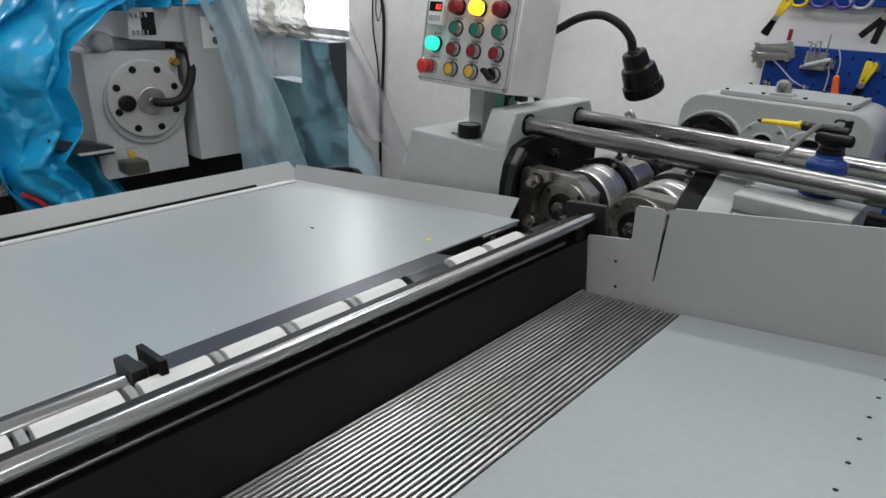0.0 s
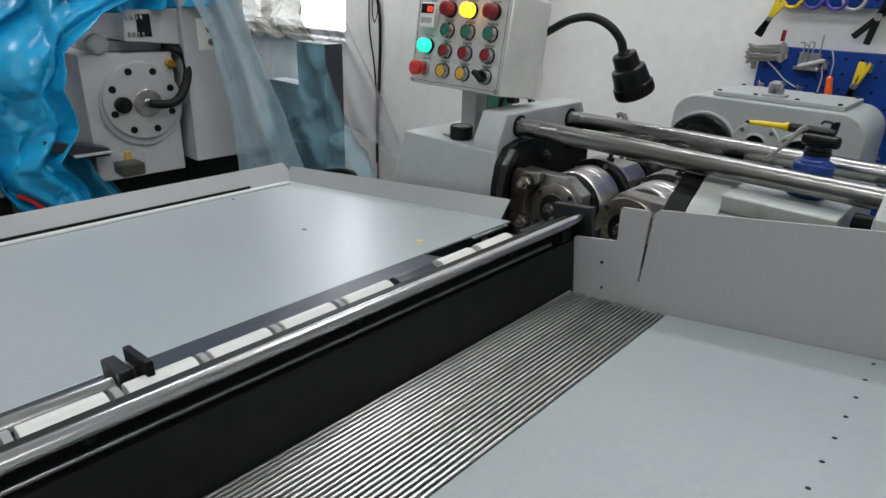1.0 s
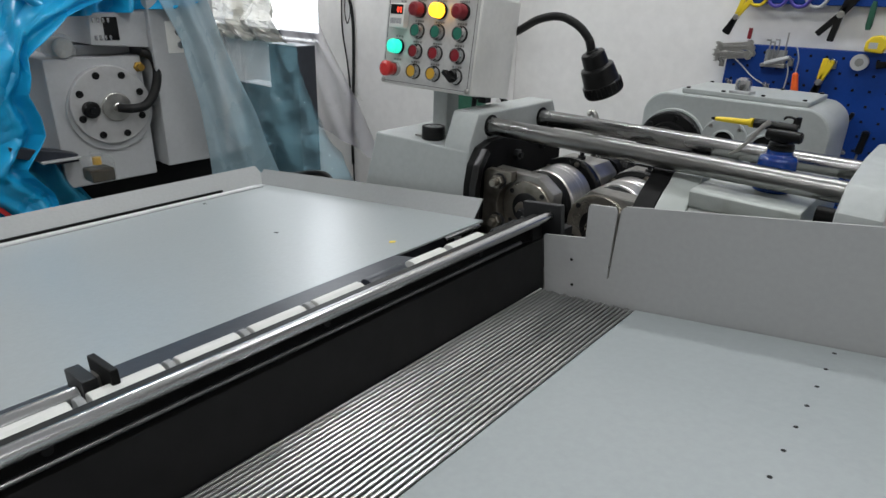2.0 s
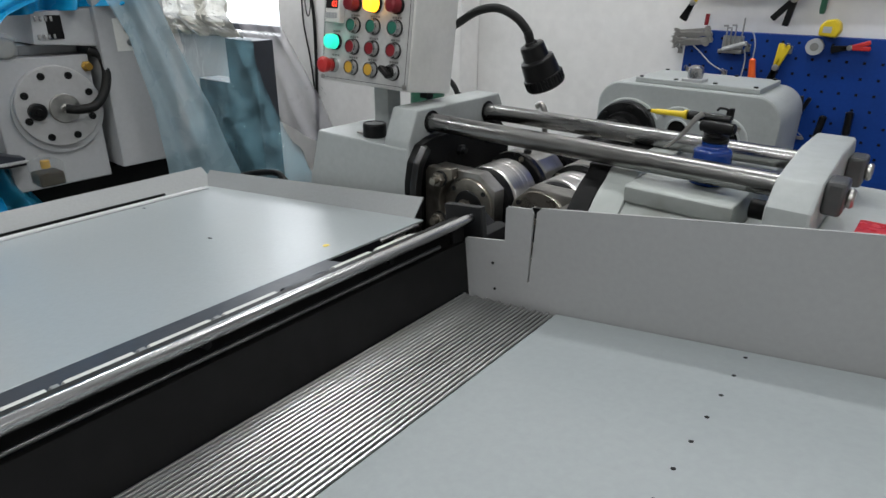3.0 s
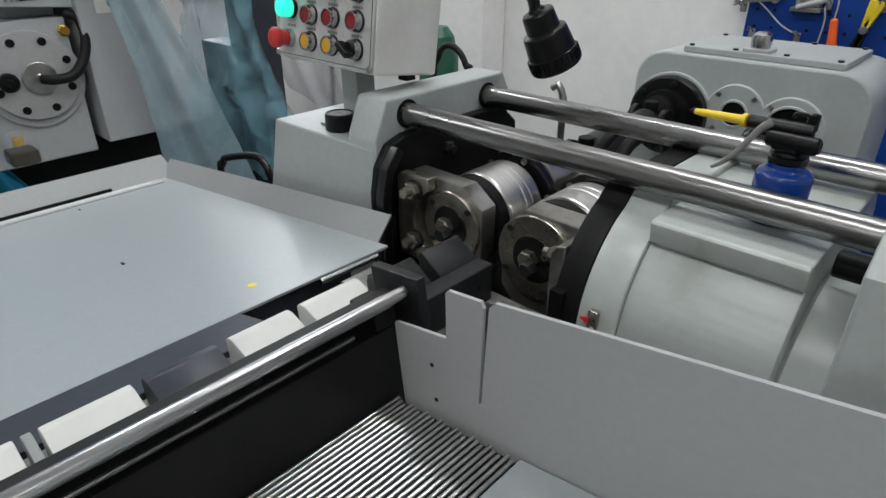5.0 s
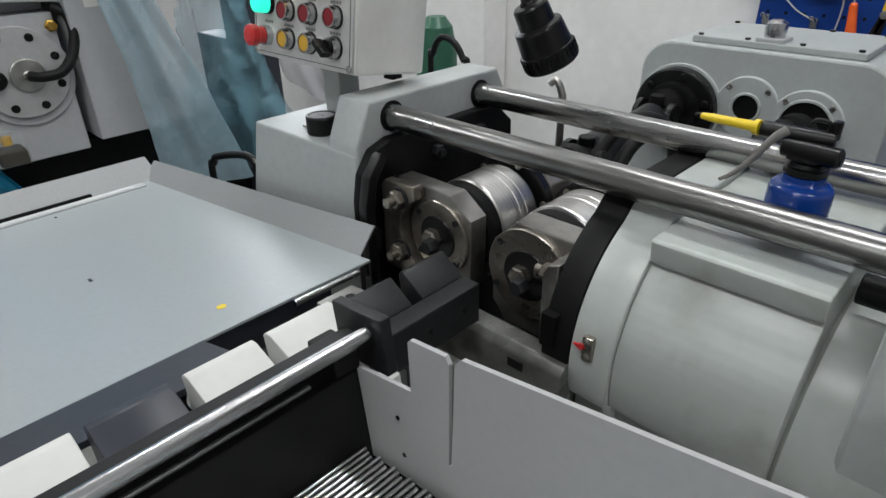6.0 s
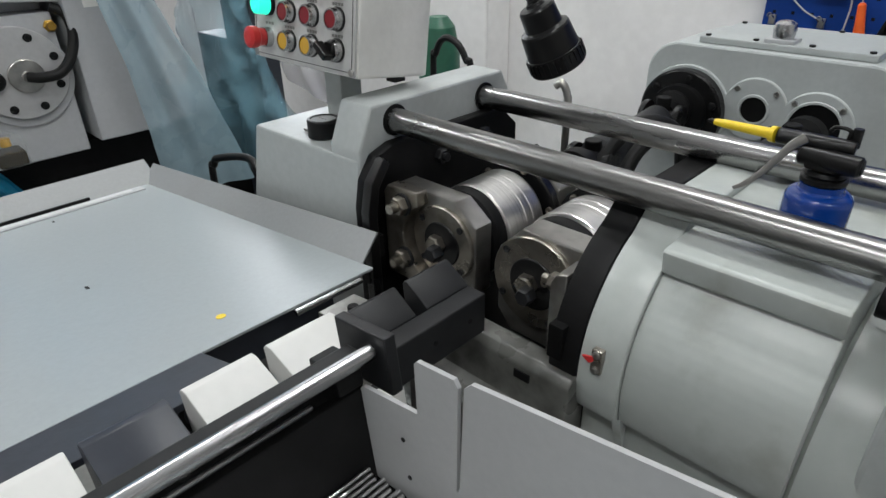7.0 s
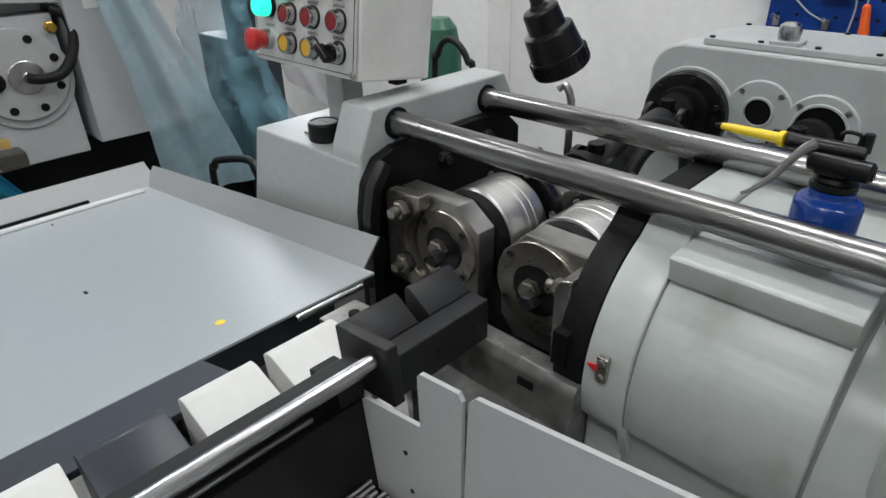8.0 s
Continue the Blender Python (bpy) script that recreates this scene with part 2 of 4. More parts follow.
def drape(rows, nu=60, nv=60, fold=0.02, wrinkle=0.012, waves=5, seed=0.0, way=(1, 0, 0), crease=16.0, fine=0.5):
    """A hanging sheet: rows of (left point, right point) from top to bottom, with folds and crumples along way."""
    bm, way = new_bm(), Vector(way)
    grid = []
    for j in range(nv + 1):
        f = j / nv * (len(rows) - 1)
        k = min(int(f), len(rows) - 2)
        f -= k
        f = f * f * (3 - 2 * f) * 0.4 + f * 0.6
        a = Vector(rows[k][0]).lerp(Vector(rows[k + 1][0]), f)
        b = Vector(rows[k][1]).lerp(Vector(rows[k + 1][1]), f)
        line = []
        for i in range(nu + 1):
            u = i / nu
            p = a.lerp(b, u)
            q = Vector((u * waves, j / nv * 1.6, seed))
            d = fold * (noise.noise(q * 1.3) * 1.5 + 0.5 * math.sin(u * waves * 6.28 + 2 * noise.noise(q)))
            c = Vector((p.y, p.z * 0.7, p.x)) * crease + Vector((seed, 0, 0))
            c += Vector((noise.noise(c * 0.5), noise.noise(c * 0.5 + Vector((9, 0, 0))), 0)) * 0.8
            f1 = noise.voronoi(c)[0]
            f2 = noise.voronoi(Vector((c.x * 2.1 + 5, c.y * 3.4, c.z * 2.1)))[0]
            d += wrinkle * ((f1[1] - f1[0]) * 0.9 + (f2[1] - f2[0]) * fine - 0.5 * abs(noise.noise(c * 0.7)))
            line.append(bm.verts.new(p + way * d + Vector((0, noise.noise(c) * wrinkle, 0))))
        grid.append(line)
    for p, n in zip(grid, grid[1:]):
        for i in range(nu):
            bm.faces.new((p[i], p[i + 1], n[i + 1], n[i]))
    return bm


def shell(ob, t):
    """Gives a sheet its thickness."""
    s = ob.modifiers.new("thickness", "SOLIDIFY")
    s.thickness = t
    return ob
# ---- the room ----
tagged(part("floor", B(-4, 4, -2.5, 3.6, -0.1, 0), FLOOR), "grey concrete workshop floor with stains", "floor", kind="structure")
tagged(part("ceiling", B(-4, 4, -2.5, 3.6, 3.0, 3.1), CEIL), "pale grey workshop ceiling", "ceiling", kind="structure")
wn = new_bm()
box(wn, -4, -2.7, 3.4, 3.6, 0, 3.0)
box(wn, -2.7, -1.17, 3.4, 3.6, 0, 0.91)
box(wn, -2.7, -1.17, 3.4, 3.6, 2.3, 3.0)
box(wn, -1.17, 4, 3.4, 3.6, 0, 3.0)
tagged(part("wall_north", wn, WALL), "white painted workshop wall with grey stains", "wall", kind="structure")
tagged(part("wall_west", B(-4.2, -4, -2.5, 3.6, 0, 3.0), WALL), "white painted workshop wall", "wall", kind="structure")
tagged(part("wall_east", B(4, 4.2, -2.5, 3.6, 0, 3.0), WALL), "white painted workshop wall", "wall", kind="structure")
tagged(part("wall_south", B(-4, 4, -2.7, -2.5, 0, 3.0), WALL), "white painted workshop wall", "wall", kind="structure")
tagged(part("pilaster", B(-1.1, -0.19, 3.3, 3.397, 0, 3.0, 0.006), WALL), "white plastered wall pilaster with scuffs", "pilaster", kind="structure")

rs_ = random.Random(7)
sc = new_bm()
for k in range(26):
    x, z = rs_.uniform(-1.0, -0.82), rs_.uniform(0.55, 0.75)
    box(sc, 0, rs_.uniform(0.008, 0.03), 3.2985, 3.2993, 0, 0.0012, 0, Matrix.Translation((x, 0, z)) @ Matrix.Rotation(rs_.uniform(0.2, 1.3), 4, "Y"))
tagged(part("wall_scuffs", sc, SCUFF), "grey pencil scuffs on the white pilaster", "scuff", kind="structure")

win = thing("window_1", "grey framed workshop window with bright daylight", "window", kind="structure")
wf = new_bm()
box(wf, -2.7, -1.17, 3.45, 3.5, 0.91, 0.935)
box(wf, -2.7, -1.17, 3.45, 3.5, 2.25, 2.3)
for x in (-2.7, -1.96, -1.195):
    box(wf, x, x + 0.025, 3.452, 3.498, 0.935, 2.25)
part("window_frame", wf, SLATE, win)
part("window_sill", B(-2.72, -1.14, 3.36, 3.449, 0.885, 0.91, 0.004), LMACH, win)
SKYGLOW = mat("daylight", (0.9, 0.95, 1.0), 0.9, glow=2.2)
tagged(part("backdrop", B(-3.6, -0.6, 3.9, 3.92, 0.2, 2.9), SKYGLOW), "bright white sky outside the window", "sky", kind="structure")
area("window_light", look((-1.93, 3.44, 1.6), (-1.2, 0, 0.9)), 1.4, 1.3, WINDOW_W, (0.92, 0.96, 1.0))

LAMPGLOW = mat("led_tube", (1.0, 0.98, 0.95), 0.5, glow=4.0)
for x, y in LAMPS:
    fx = thing("ceiling_light", "unseen white batten ceiling light, switched on", "ceiling light", "ceiling lights", m=pose(x, y, 2.7))
    part("housing", B(-0.6, 0.6, -0.05, 0.05, 0.0, 0.05, 0.008), LMACH, fx)
    part("diffuser", B(-0.58, 0.58, -0.035, 0.035, -0.03, -0.001, 0.01), LAMPGLOW, fx)
    part("hanger", B(-0.01, 0.01, -0.01, 0.01, 0.05, 0.3), LMACH, fx)
    area("tube_lamp", pose(x, y, 2.66), 1.1, 0.07, LAMP_W, (0.97, 0.99, 0.995))

# cables hanging on the pilaster
for label, pts, r in (("thick black cable hanging down the wall", [(-0.99, 3.28, 1.13), (-0.975, 3.285, 1.09), (-0.94, 3.285, 1.09), (-0.925, 3.29, 1.0), (-0.93, 3.29, 0.8), (-0.945, 3.29, 0.6), (-0.945, 3.29, 0.45)], 0.006),
                      ("thin black cable hanging down the wall", [(-0.985, 3.29, 1.13), (-0.99, 3.292, 0.98), (-0.965, 3.292, 0.85), (-0.95, 3.292, 0.7), (-0.945, 3.293, 0.4), (-0.94, 3.293, 0.2)], 0.003),
                      ("thin grey wire loop hanging on the wall", [(-0.965, 3.29, 1.1), (-0.97, 3.29, 1.04), (-0.955, 3.288, 1.0), (-0.94, 3.29, 1.04), (-0.945, 3.29, 1.1)], 0.002)):
    tagged(part("cable", tube(new_bm(), [(x + 0.05, y, z) for x, y, z in pts], r, 8), RUBBER), label, "cable", "wall cables")

# ---- feed tables ----
tray = thing("outlet_tray", "pale grey painted sheet metal tray with raised rims", "tray", m=TABLE)
part("sheet", B(-0.03, 0.523, 0.9, 2.287, 0.845, 0.848, 0.0008), TRAY, tray)
part("back_rim", P([(2.2865, 0.846), (2.2885, 0.846), (2.313, 0.871), (2.311, 0.872)], "x", -0.052, 0.505), PLATE, tray)
part("side_rim", P([(-0.0305, 0.846), (-0.028, 0.8465), (-0.072, 0.878), (-0.0745, 0.877)], "y", 0.9, 2.305), PLATE, tray)
part("under_frame", B(-0.02, 0.50, 0.95, 2.25, 0.80, 0.843), SLATE, tray)
part("sticker", R((0.482, 2.147, 0.848), (0.482, 2.147, 0.8484), 0.0045, seg=20), YELLOW, tray, "small yellow round sticker")
part("chip", B(0.298, 0.306, 2.091, 2.094, 0.848, 0.8486, m=None), DARK, tray, "small black paint chip")
part("chip", B(0.02, 0.026, 2.135, 2.1375, 0.848, 0.8486), DARK, tray, "small black paint chip")
for x in (-0.0, 0.48):
    for y in (1.0, 2.2):
        part("leg", B(x - 0.02, x + 0.02, y - 0.02, y + 0.02, 0.1 - x * 0.12, 0.80), SLATE, tray)
stock = thing("steel_strip", "flat bright steel strip lying along the tray rim", "strip", m=TABLE)
part("bar", B(-0.024, 0.0, 0.95, 2.272, 0.848, 0.8502, 0.0006), LMACH, stock)
part("bright_edge", B(-0.016, -0.005, 0.95, 2.255, 0.8503, 0.8512, 0.0003), BRIGHT_STRIP, stock, "bright steel strip, its sheen painted near white")
# dark strip put in for the black shadow line beside the bright strip
part("shadow_strip", B(-0.029, -0.0245, 0.95, 2.20, 0.848, 0.8545, 0.0006), DARK, stock, "dark strip put in for the shadow line along the rim")

panel = thing("inlet_table", "pale grey painted steel table top with drilled holes", "table", m=TABLE @ Matrix.Translation((0.827, 0, 0.848)) @ Matrix.Rotation(radians(-2.5), 4, "Y") @ Matrix.Translation((-0.827, 0, -0.848)))
part("top", B(0.827, 1.75, 0.9, 2.114, 0.835, 0.848, 0.001), TRAY, panel)
for k in range(16):
    y = 2.104 - 0.0281 * k
    part("hole", L((0.9835, y, 0.8479), (0.9835, y, 0.86), [(0, 0.0015), (0.0002, 0.0015), (0.0003, 0.0012)], 14), DARK, panel)
for y in (1.0, 2.05):
    part("leg", B(1.4, 1.44, y - 0.02, y + 0.02, -0.03, 0.835), SLATE, panel)
mt = thing("ribbed_mat", "strip of parallel ribbed steel slats with bright edges", "mat", m=TABLE)
NR = 23
for k in range(NR):
    x = 0.7290 + (0.8245 - 0.7290) * k / (NR - 1)
    part("rib", R((x, 0.9, 0.8473), (x, 2.112 - 0.0015 * (k % 3), 0.8473), 0.00155, 0.0004, seg=14), RIB, mt)
# blackened so the gaps between the ribs look shaded
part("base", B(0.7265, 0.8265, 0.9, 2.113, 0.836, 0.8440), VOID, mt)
gp = thing("guard_plate", "grey painted steel guard plate with a notch and slit", "guard plate", m=TABLE)
gl = part("left_leaf", P([(0.731, 0.841), (0.7955, 0.841), (0.7975, 0.871), (0.8065, 0.936), (0.8045, 0.940), (0.781, 0.940), (0.779, 0.938), (0.776, 0.9075), (0.733, 0.905), (0.731, 0.903)], "y", 2.115, 2.1175), GUARD, gp)
part("right_leaf", P([(0.7955, 0.841), (1.75, 0.872), (1.75, 0.975), (1.03, 0.951), (0.815, 0.942), (0.8105, 0.938), (0.7995, 0.8715), (0.7975, 0.871)], "y", 2.115, 2.1175), GUARD, gp)
for x, z in ((0.7615, 0.884), (0.762, 0.8585)):
    part("hole", R((x, 2.1151, z), (x, 2.1145, z), 0.0014, seg=12), DARK, gl)

rail = thing("feed_rail", "black enamelled steel rail beam with a polished shaft", "rail", m=TABLE)
part("beam", B(0.694, 0.7255, 0.9, 2.122, 0.79, 0.898, 0.0012), BEAM, rail)
# round metal lip added so a highlight line runs along the beam
part("edge_strip", R((0.7205, 0.9, 0.9012), (0.7205, 2.09, 0.9012), 0.0019, 0.0006, 16), LIP, rail, "steel lip added for the highlight line along the beam")
# recess behind the shaft, its shade put into the colour
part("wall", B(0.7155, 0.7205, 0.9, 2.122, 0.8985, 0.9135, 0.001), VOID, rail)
part("shaft", R((0.7315, 0.9, 0.9208), (0.7315, 2.126, 0.9208), 0.0047, 0.0008), CHROME, rail)
part("cap_strip", B(0.7150, 0.7264, 0.9, 2.122, 0.9125, 0.9215, 0.001), BEAM, rail)
for k in range(7):
    part("shaft_screw", R((0.715, 2.02 - 0.17 * k, 0.912), (0.7275, 2.02 - 0.17 * k, 0.912), 0.003, 0.0005, 12), DARK, rail)
part("end_bracket", B(0.699, 0.743, 2.1265, 2.1345, 0.895, 0.9315, 0.0012), GUN, rail)
part("foot_bracket", B(0.70, 0.7245, 2.105, 2.122, 0.8985, 0.915, 0.001), BEAM, rail)
part("shelf", P([(0.526, 0.9), (0.578, 0.9), (0.578, 2.118), (0.526, 2.108)], "z", 0.8435, 0.8495, 0.0008), SLATE, rail)
part("channel_floor", B(0.55, 0.693, 0.9, 2.12, 0.78, 0.795), DARK, rail)
for x in (0.58, 0.69):
    for y in (1.0, 2.05):
        part("leg", B(x - 0.02, x + 0.02, y - 0.02, y + 0.02, -0.0, 0.79), DARK, rail)
VEE = [(0.582, 0.797), (0.582, 0.862), (0.587, 0.8655), (0.594, 0.8655), (0.668, 0.828), (0.668, 0.797)]


def vee_block(y0, y1, material, label, screws, outline=VEE):
    b = thing("support_block", label, "block", "trough support blocks", m=TABLE)
    part("body", P(outline, "y", y0, y1, 0.0012), material, b)
    n = Vector((0.0375, 0, 0.074)).normalized()
    for k in range(screws):
        c = Vector((0.620, y0 + (y1 - y0) * (k + 0.5) / screws, 0.8526))
        part("counterbore", rod(new_bm(), c - n * 0.001, c + n * 0.0003, 0.0034, seg=16), DARK if material == GUN else GREYN, b)
    return b


GREYN = mat("grey_recess", (0.22, 0.22, 0.21), 0.6)
for y0, y1, s in ((2.133, 2.192, 0), (2.068, 2.122, 0), (1.938, 1.995, 2), (1.869, 1.924, 1), (1.803, 1.856, 0), (1.738, 1.791, 1), (1.670, 1.725, 0), (1.603, 1.658, 0), (1.533, 1.590, 0)):
    vee_block(y0, y1, NYLON, "white nylon support block with a sloped face", s)
vee_block(2.003, 2.057, SLATE, "dark grey steel filler block in the trough", 0)
for y in (1.931, 1.8625, 1.797, 1.7315, 1.664):
    vee_block(y - 0.003, y + 0.003, PLATE, "thin grey steel spacer between white blocks", 0)
for y0, y1 in ((2.190, 2.241), (2.253, 2.303)):
    vee_block(y0, y1, GUN, "dark burnished steel guide block before the rolls", 0, [(0.606, 0.820), (0.606, 0.869), (0.609, 0.8725), (0.612, 0.8725), (0.634, 0.854), (0.634, 0.820)])
pin = thing("guide_screw", "short steel screw by the white support block", "screw", m=TABLE)
part("shank", R((0.668, 2.155, 0.850), (0.684, 2.155, 0.868), 0.0042, 0.0006, 16), STEEL, pin)

for k, pts in enumerate(([(0.535, 2.10, 0.842), (0.548, 2.095, 0.846), (0.566, 2.06, 0.835), (0.572, 2.075, 0.80)], [(0.545, 2.105, 0.842), (0.552, 2.09, 0.846), (0.560, 2.07, 0.825), (0.565, 2.09, 0.795)])):
    wr_ = thing("sensor_cable", "thin black sensor cable beside the white blocks", "cable", "sensor cables", m=TABLE)
    part("cord", tube(new_bm(), pts, 0.0022, 8), RUBBER, wr_)
    part("plug", lathe(new_bm(), pts[0], pts[1], [(0, 0.004), (0.012, 0.004), (0.013, 0.0025)], 12), BLACK, wr_)
sl = thing("slide_unit", "small linear slide carriage under the tray edge", "slide unit", m=TABLE)
part("carriage", B(0.545, 0.60, 2.205, 2.245, 0.80, 0.845, 0.001), STEEL, sl)
part("guide_rod", R((0.535, 2.19, 0.848), (0.535, 2.262, 0.848), 0.003, 0.0004, 14), CHROME, sl)
part("bolt", R((0.57, 2.225, 0.845), (0.57, 2.225, 0.850), 0.005, 0.0006, 14), DARK, sl)

push = thing("pusher", "dark steel pusher head on a bright steel push rod", "pusher", m=TABLE @ Matrix.Translation((0, 0.010, 0)))
part("push_rod", R((0.562, 0.9, 0.854), (0.562, 1.730, 0.854), 0.008, 0.001), CHROME, push)
part("sleeve", R((0.562, 1.60, 0.854), (0.562, 1.62, 0.854), 0.0095, 0.001), GUN, push)
part("lower_rod", R((0.590, 0.9, 0.842), (0.590, 1.70, 0.842), 0.006, 0.001), NYLON, push)
part("head_plate", B(0.538, 0.575, 1.730, 1.741, 0.842, 0.868, 0.001), GUN, push)
part("front_plate", B(0.550, 0.594, 1.744, 1.750, 0.846, 0.877, 0.001), DARK, push)
part("spacer", B(0.555, 0.570, 1.7405, 1.7445, 0.848, 0.866), STEEL, push)

rest = thing("work_rest", "dark burnished steel work rest bar between the rolls", "work rest")
part("bar", P([(0.642, 0.812), (0.642, 0.849), (0.643, 0.850), (0.660, 0.850), (0.661, 0.849), (0.661, 0.812)], "y", 2.14, 2.294, 0.0008), GUN, rest)
for y in (2.165, 2.195, 2.235, 2.275):
    part("hole", R((0.6609, y, 0.832), (0.6616, y, 0.832), 0.0022, seg=12), DARK, rest)

# ---- thread rolling machine ----
mach = thing("thread_rolling_machine", "grey painted two roll thread rolling machine", "machine")
part("bed", B(0.12, 1.35, 2.30, 2.72, 0.0, 0.655, 0.01), PAINT, mach)
part("bed_rail", P([(2.272, 0.60), (2.272, 0.742), (2.298, 0.752), (2.300, 0.790), (2.307, 0.797), (2.326, 0.797), (2.33, 0.60)], "x", 0.585, 0.743, 0.002), OILPAINT, mach, "oil stained grey bed rail")
part("bed_slot", B(0.690, 0.706, 2.2984, 2.304, 0.777, 0.785), DARK, mach)
part("sump", B(0.50, 0.72, 2.33, 2.62, 0.655, 0.70), DARK, mach)
ls = part("left_slide", P([(0.18, 0.64), (0.26, 0.902), (0.4552, 0.902), (0.4552, 0.64)], "y", 2.332, 2.578, 0.003), PAINT, mach)
part("slide_crest", P([(2.3335, 0.80), (2.3335, 0.911), (2.353, 0.9555), (2.562, 0.9555), (2.5765, 0.93), (2.5765, 0.80)], "x", 0.409, 0.4568, 0.003), PAINT, ls)
BARS = ((2.385, 0.9345), (2.529, 0.930))
for y, z in BARS:
    part("bore_ring", L((0.4569, y, z), (0.5, y, z), [(0, 0.0165), (0.0012, 0.0165), (0.0015, 0.0155)]), DARK, ls)
lc = part("left_cover", P([(2.326, 0.60), (2.322, 0.70), (2.322, 0.855), (2.328, 0.885), (2.345, 0.908), (2.37, 0.916), (2.545, 0.916), (2.575, 0.89), (2.578, 0.6)], "x", 0.4575, 0.472, 0.002), DARK, mach)
part("edge_rib", P([(2.318, 0.72), (2.318, 0.855), (2.325, 0.887), (2.344, 0.910), (2.352, 0.902), (2.336, 0.880), (2.331, 0.852), (2.331, 0.72)], "x", 0.472, 0.484, 0.0015), BLACKSHEEN, lc)
part("notch_block", B(0.472, 0.482, 2.322, 2.338, 0.800, 0.826, 0.001), BEAM, lc)
part("notch_block", B(0.472, 0.480, 2.316, 2.33, 0.772, 0.790, 0.001), BEAM, lc)
for y, z in ((2.436, 0.885), (2.51, 0.892), (2.55, 0.85)):
    part("cover_bolt", hexbolt(new_bm(), (0.472, y, z), (1, 0, 0), 0.009, 0.008, 0.012, 0.005), GUN, lc)
for y, z in BARS:
    part("tie_bar", R((0.44, y, z), (0.945, y, z), 0.0128, 0.001), CHROME_X, mach)
def roll_head(name, cx, cz, y, depth, outline, ring_r, boss_r, screws):
    h = part(name, P(outline, "y", y, y + depth, 0.0016), STEEL, mach)
    part("cover_ring", L((cx, y, cz), (cx, y - 1, cz), [(0, ring_r), (0.003, ring_r), (0.0042, ring_r - 0.0012)], 56), OILY, h)
    part("boss", L((cx, y - 0.004, cz), (cx, y - 1, cz), [(0, boss_r), (0.0012, boss_r), (0.002, boss_r - 0.001), (0.0022, boss_r - 0.004), (0.0016, boss_r * 0.45)], 48), BLACKSHEEN, h)
    part("shaft_bolt", hexbolt(new_bm(), (cx - 0.004, y - 0.005, cz), (0, -1, 0), 0.0105, 0.010), OILY, h)
    part("shaft_bolt", hexbolt(new_bm(), (cx + 0.004, y - 0.0145, cz - 0.003), (0, -1, 0), 0.0085, 0.012), GUN, h)
    for a in screws:
        sx, sz = cx + (ring_r - 0.006) * math.cos(radians(a)), cz + (ring_r - 0.006) * math.sin(radians(a))
        part("cap_screw", L((sx, y - 0.004, sz), (sx, y - 1, sz), [(0, 0.0035), (0.0018, 0.0035), (0.002, 0.0028), (0.0012, 0.0016)], 14), GUN, h)
    return h


ha = roll_head("left_roll_head", 0.549, 0.830, 2.362, 0.024, [(0.484, 0.775), (0.484, 0.879), (0.563, 0.879), (0.591, 0.859), (0.591, 0.785), (0.583, 0.775)], 0.0405, 0.0238, (43, 140, 222, 318))
part("mount_flange", P([(0.478, 0.778), (0.478, 0.873), (0.484, 0.881), (0.527, 0.883)] + arc(0.549, 0.830, 0.0435, 118, 240, 12) + [(0.522, 0.778)], "y", 2.3455, 2.3615, 0.0018), OILY, ha)
for x, z in ((0.5075, 0.866), (0.508, 0.8055)):
    part("washer", L((x, 2.3455, z), (x, 2, z), [(0, 0.0118), (0.002, 0.0118), (0.0025, 0.011)], 24), GUN, ha)
    part("mount_bolt", hexbolt(new_bm(), (x, 2.343, z), (0, -1, 0), 0.0102, 0.008, 0.017, 0.0056), OILY, ha)
hb = roll_head("right_roll_head", 0.663, 0.830, 2.362, 0.030, [(0.620, 0.785), (0.620, 0.852), (0.645, 0.878), (0.713, 0.878), (0.713, 0.765), (0.637, 0.765)], 0.0458, 0.0255, (140, 212, 300))
part("boss_screw", L((0.676, 2.3575, 0.837), (0.676, 2, 0.837), [(0, 0.0038), (0.002, 0.0038), (0.0022, 0.0022), (0.0012, 0.002)], 14), OILY, hb)
part("side_plate", P([(0.699, 0.735), (0.699, 0.860), (0.704, 0.869), (0.7145, 0.872), (0.7145, 0.735)], "y", 2.330, 2.3615, 0.0015), STEEL, hb)
part("lock_bolt", hexbolt(new_bm(), (0.699, 2.343, 0.853), (-1, 0, 0), 0.0085, 0.008, 0.015, 0.0045), OILY, hb)
part("lower_shoe", P([(0.686, 0.745), (0.686, 0.775), (0.6985, 0.775), (0.6985, 0.745)], "y", 2.338, 2.3615, 0.0015), DARK, hb)
ROLL = [(0, 0.84), (0.001, 0.95), (0.0025, 0.988), (0.004, 1), (0.025, 1), (0.0262, 0.988), (0.031, 0.988), (0.0322, 1), (0.038, 1), (0.0390, 0.99), (0.042, 0.99), (0.043, 1), (0.057, 1), (0.060, 0.97), (0.062, 0.84)]
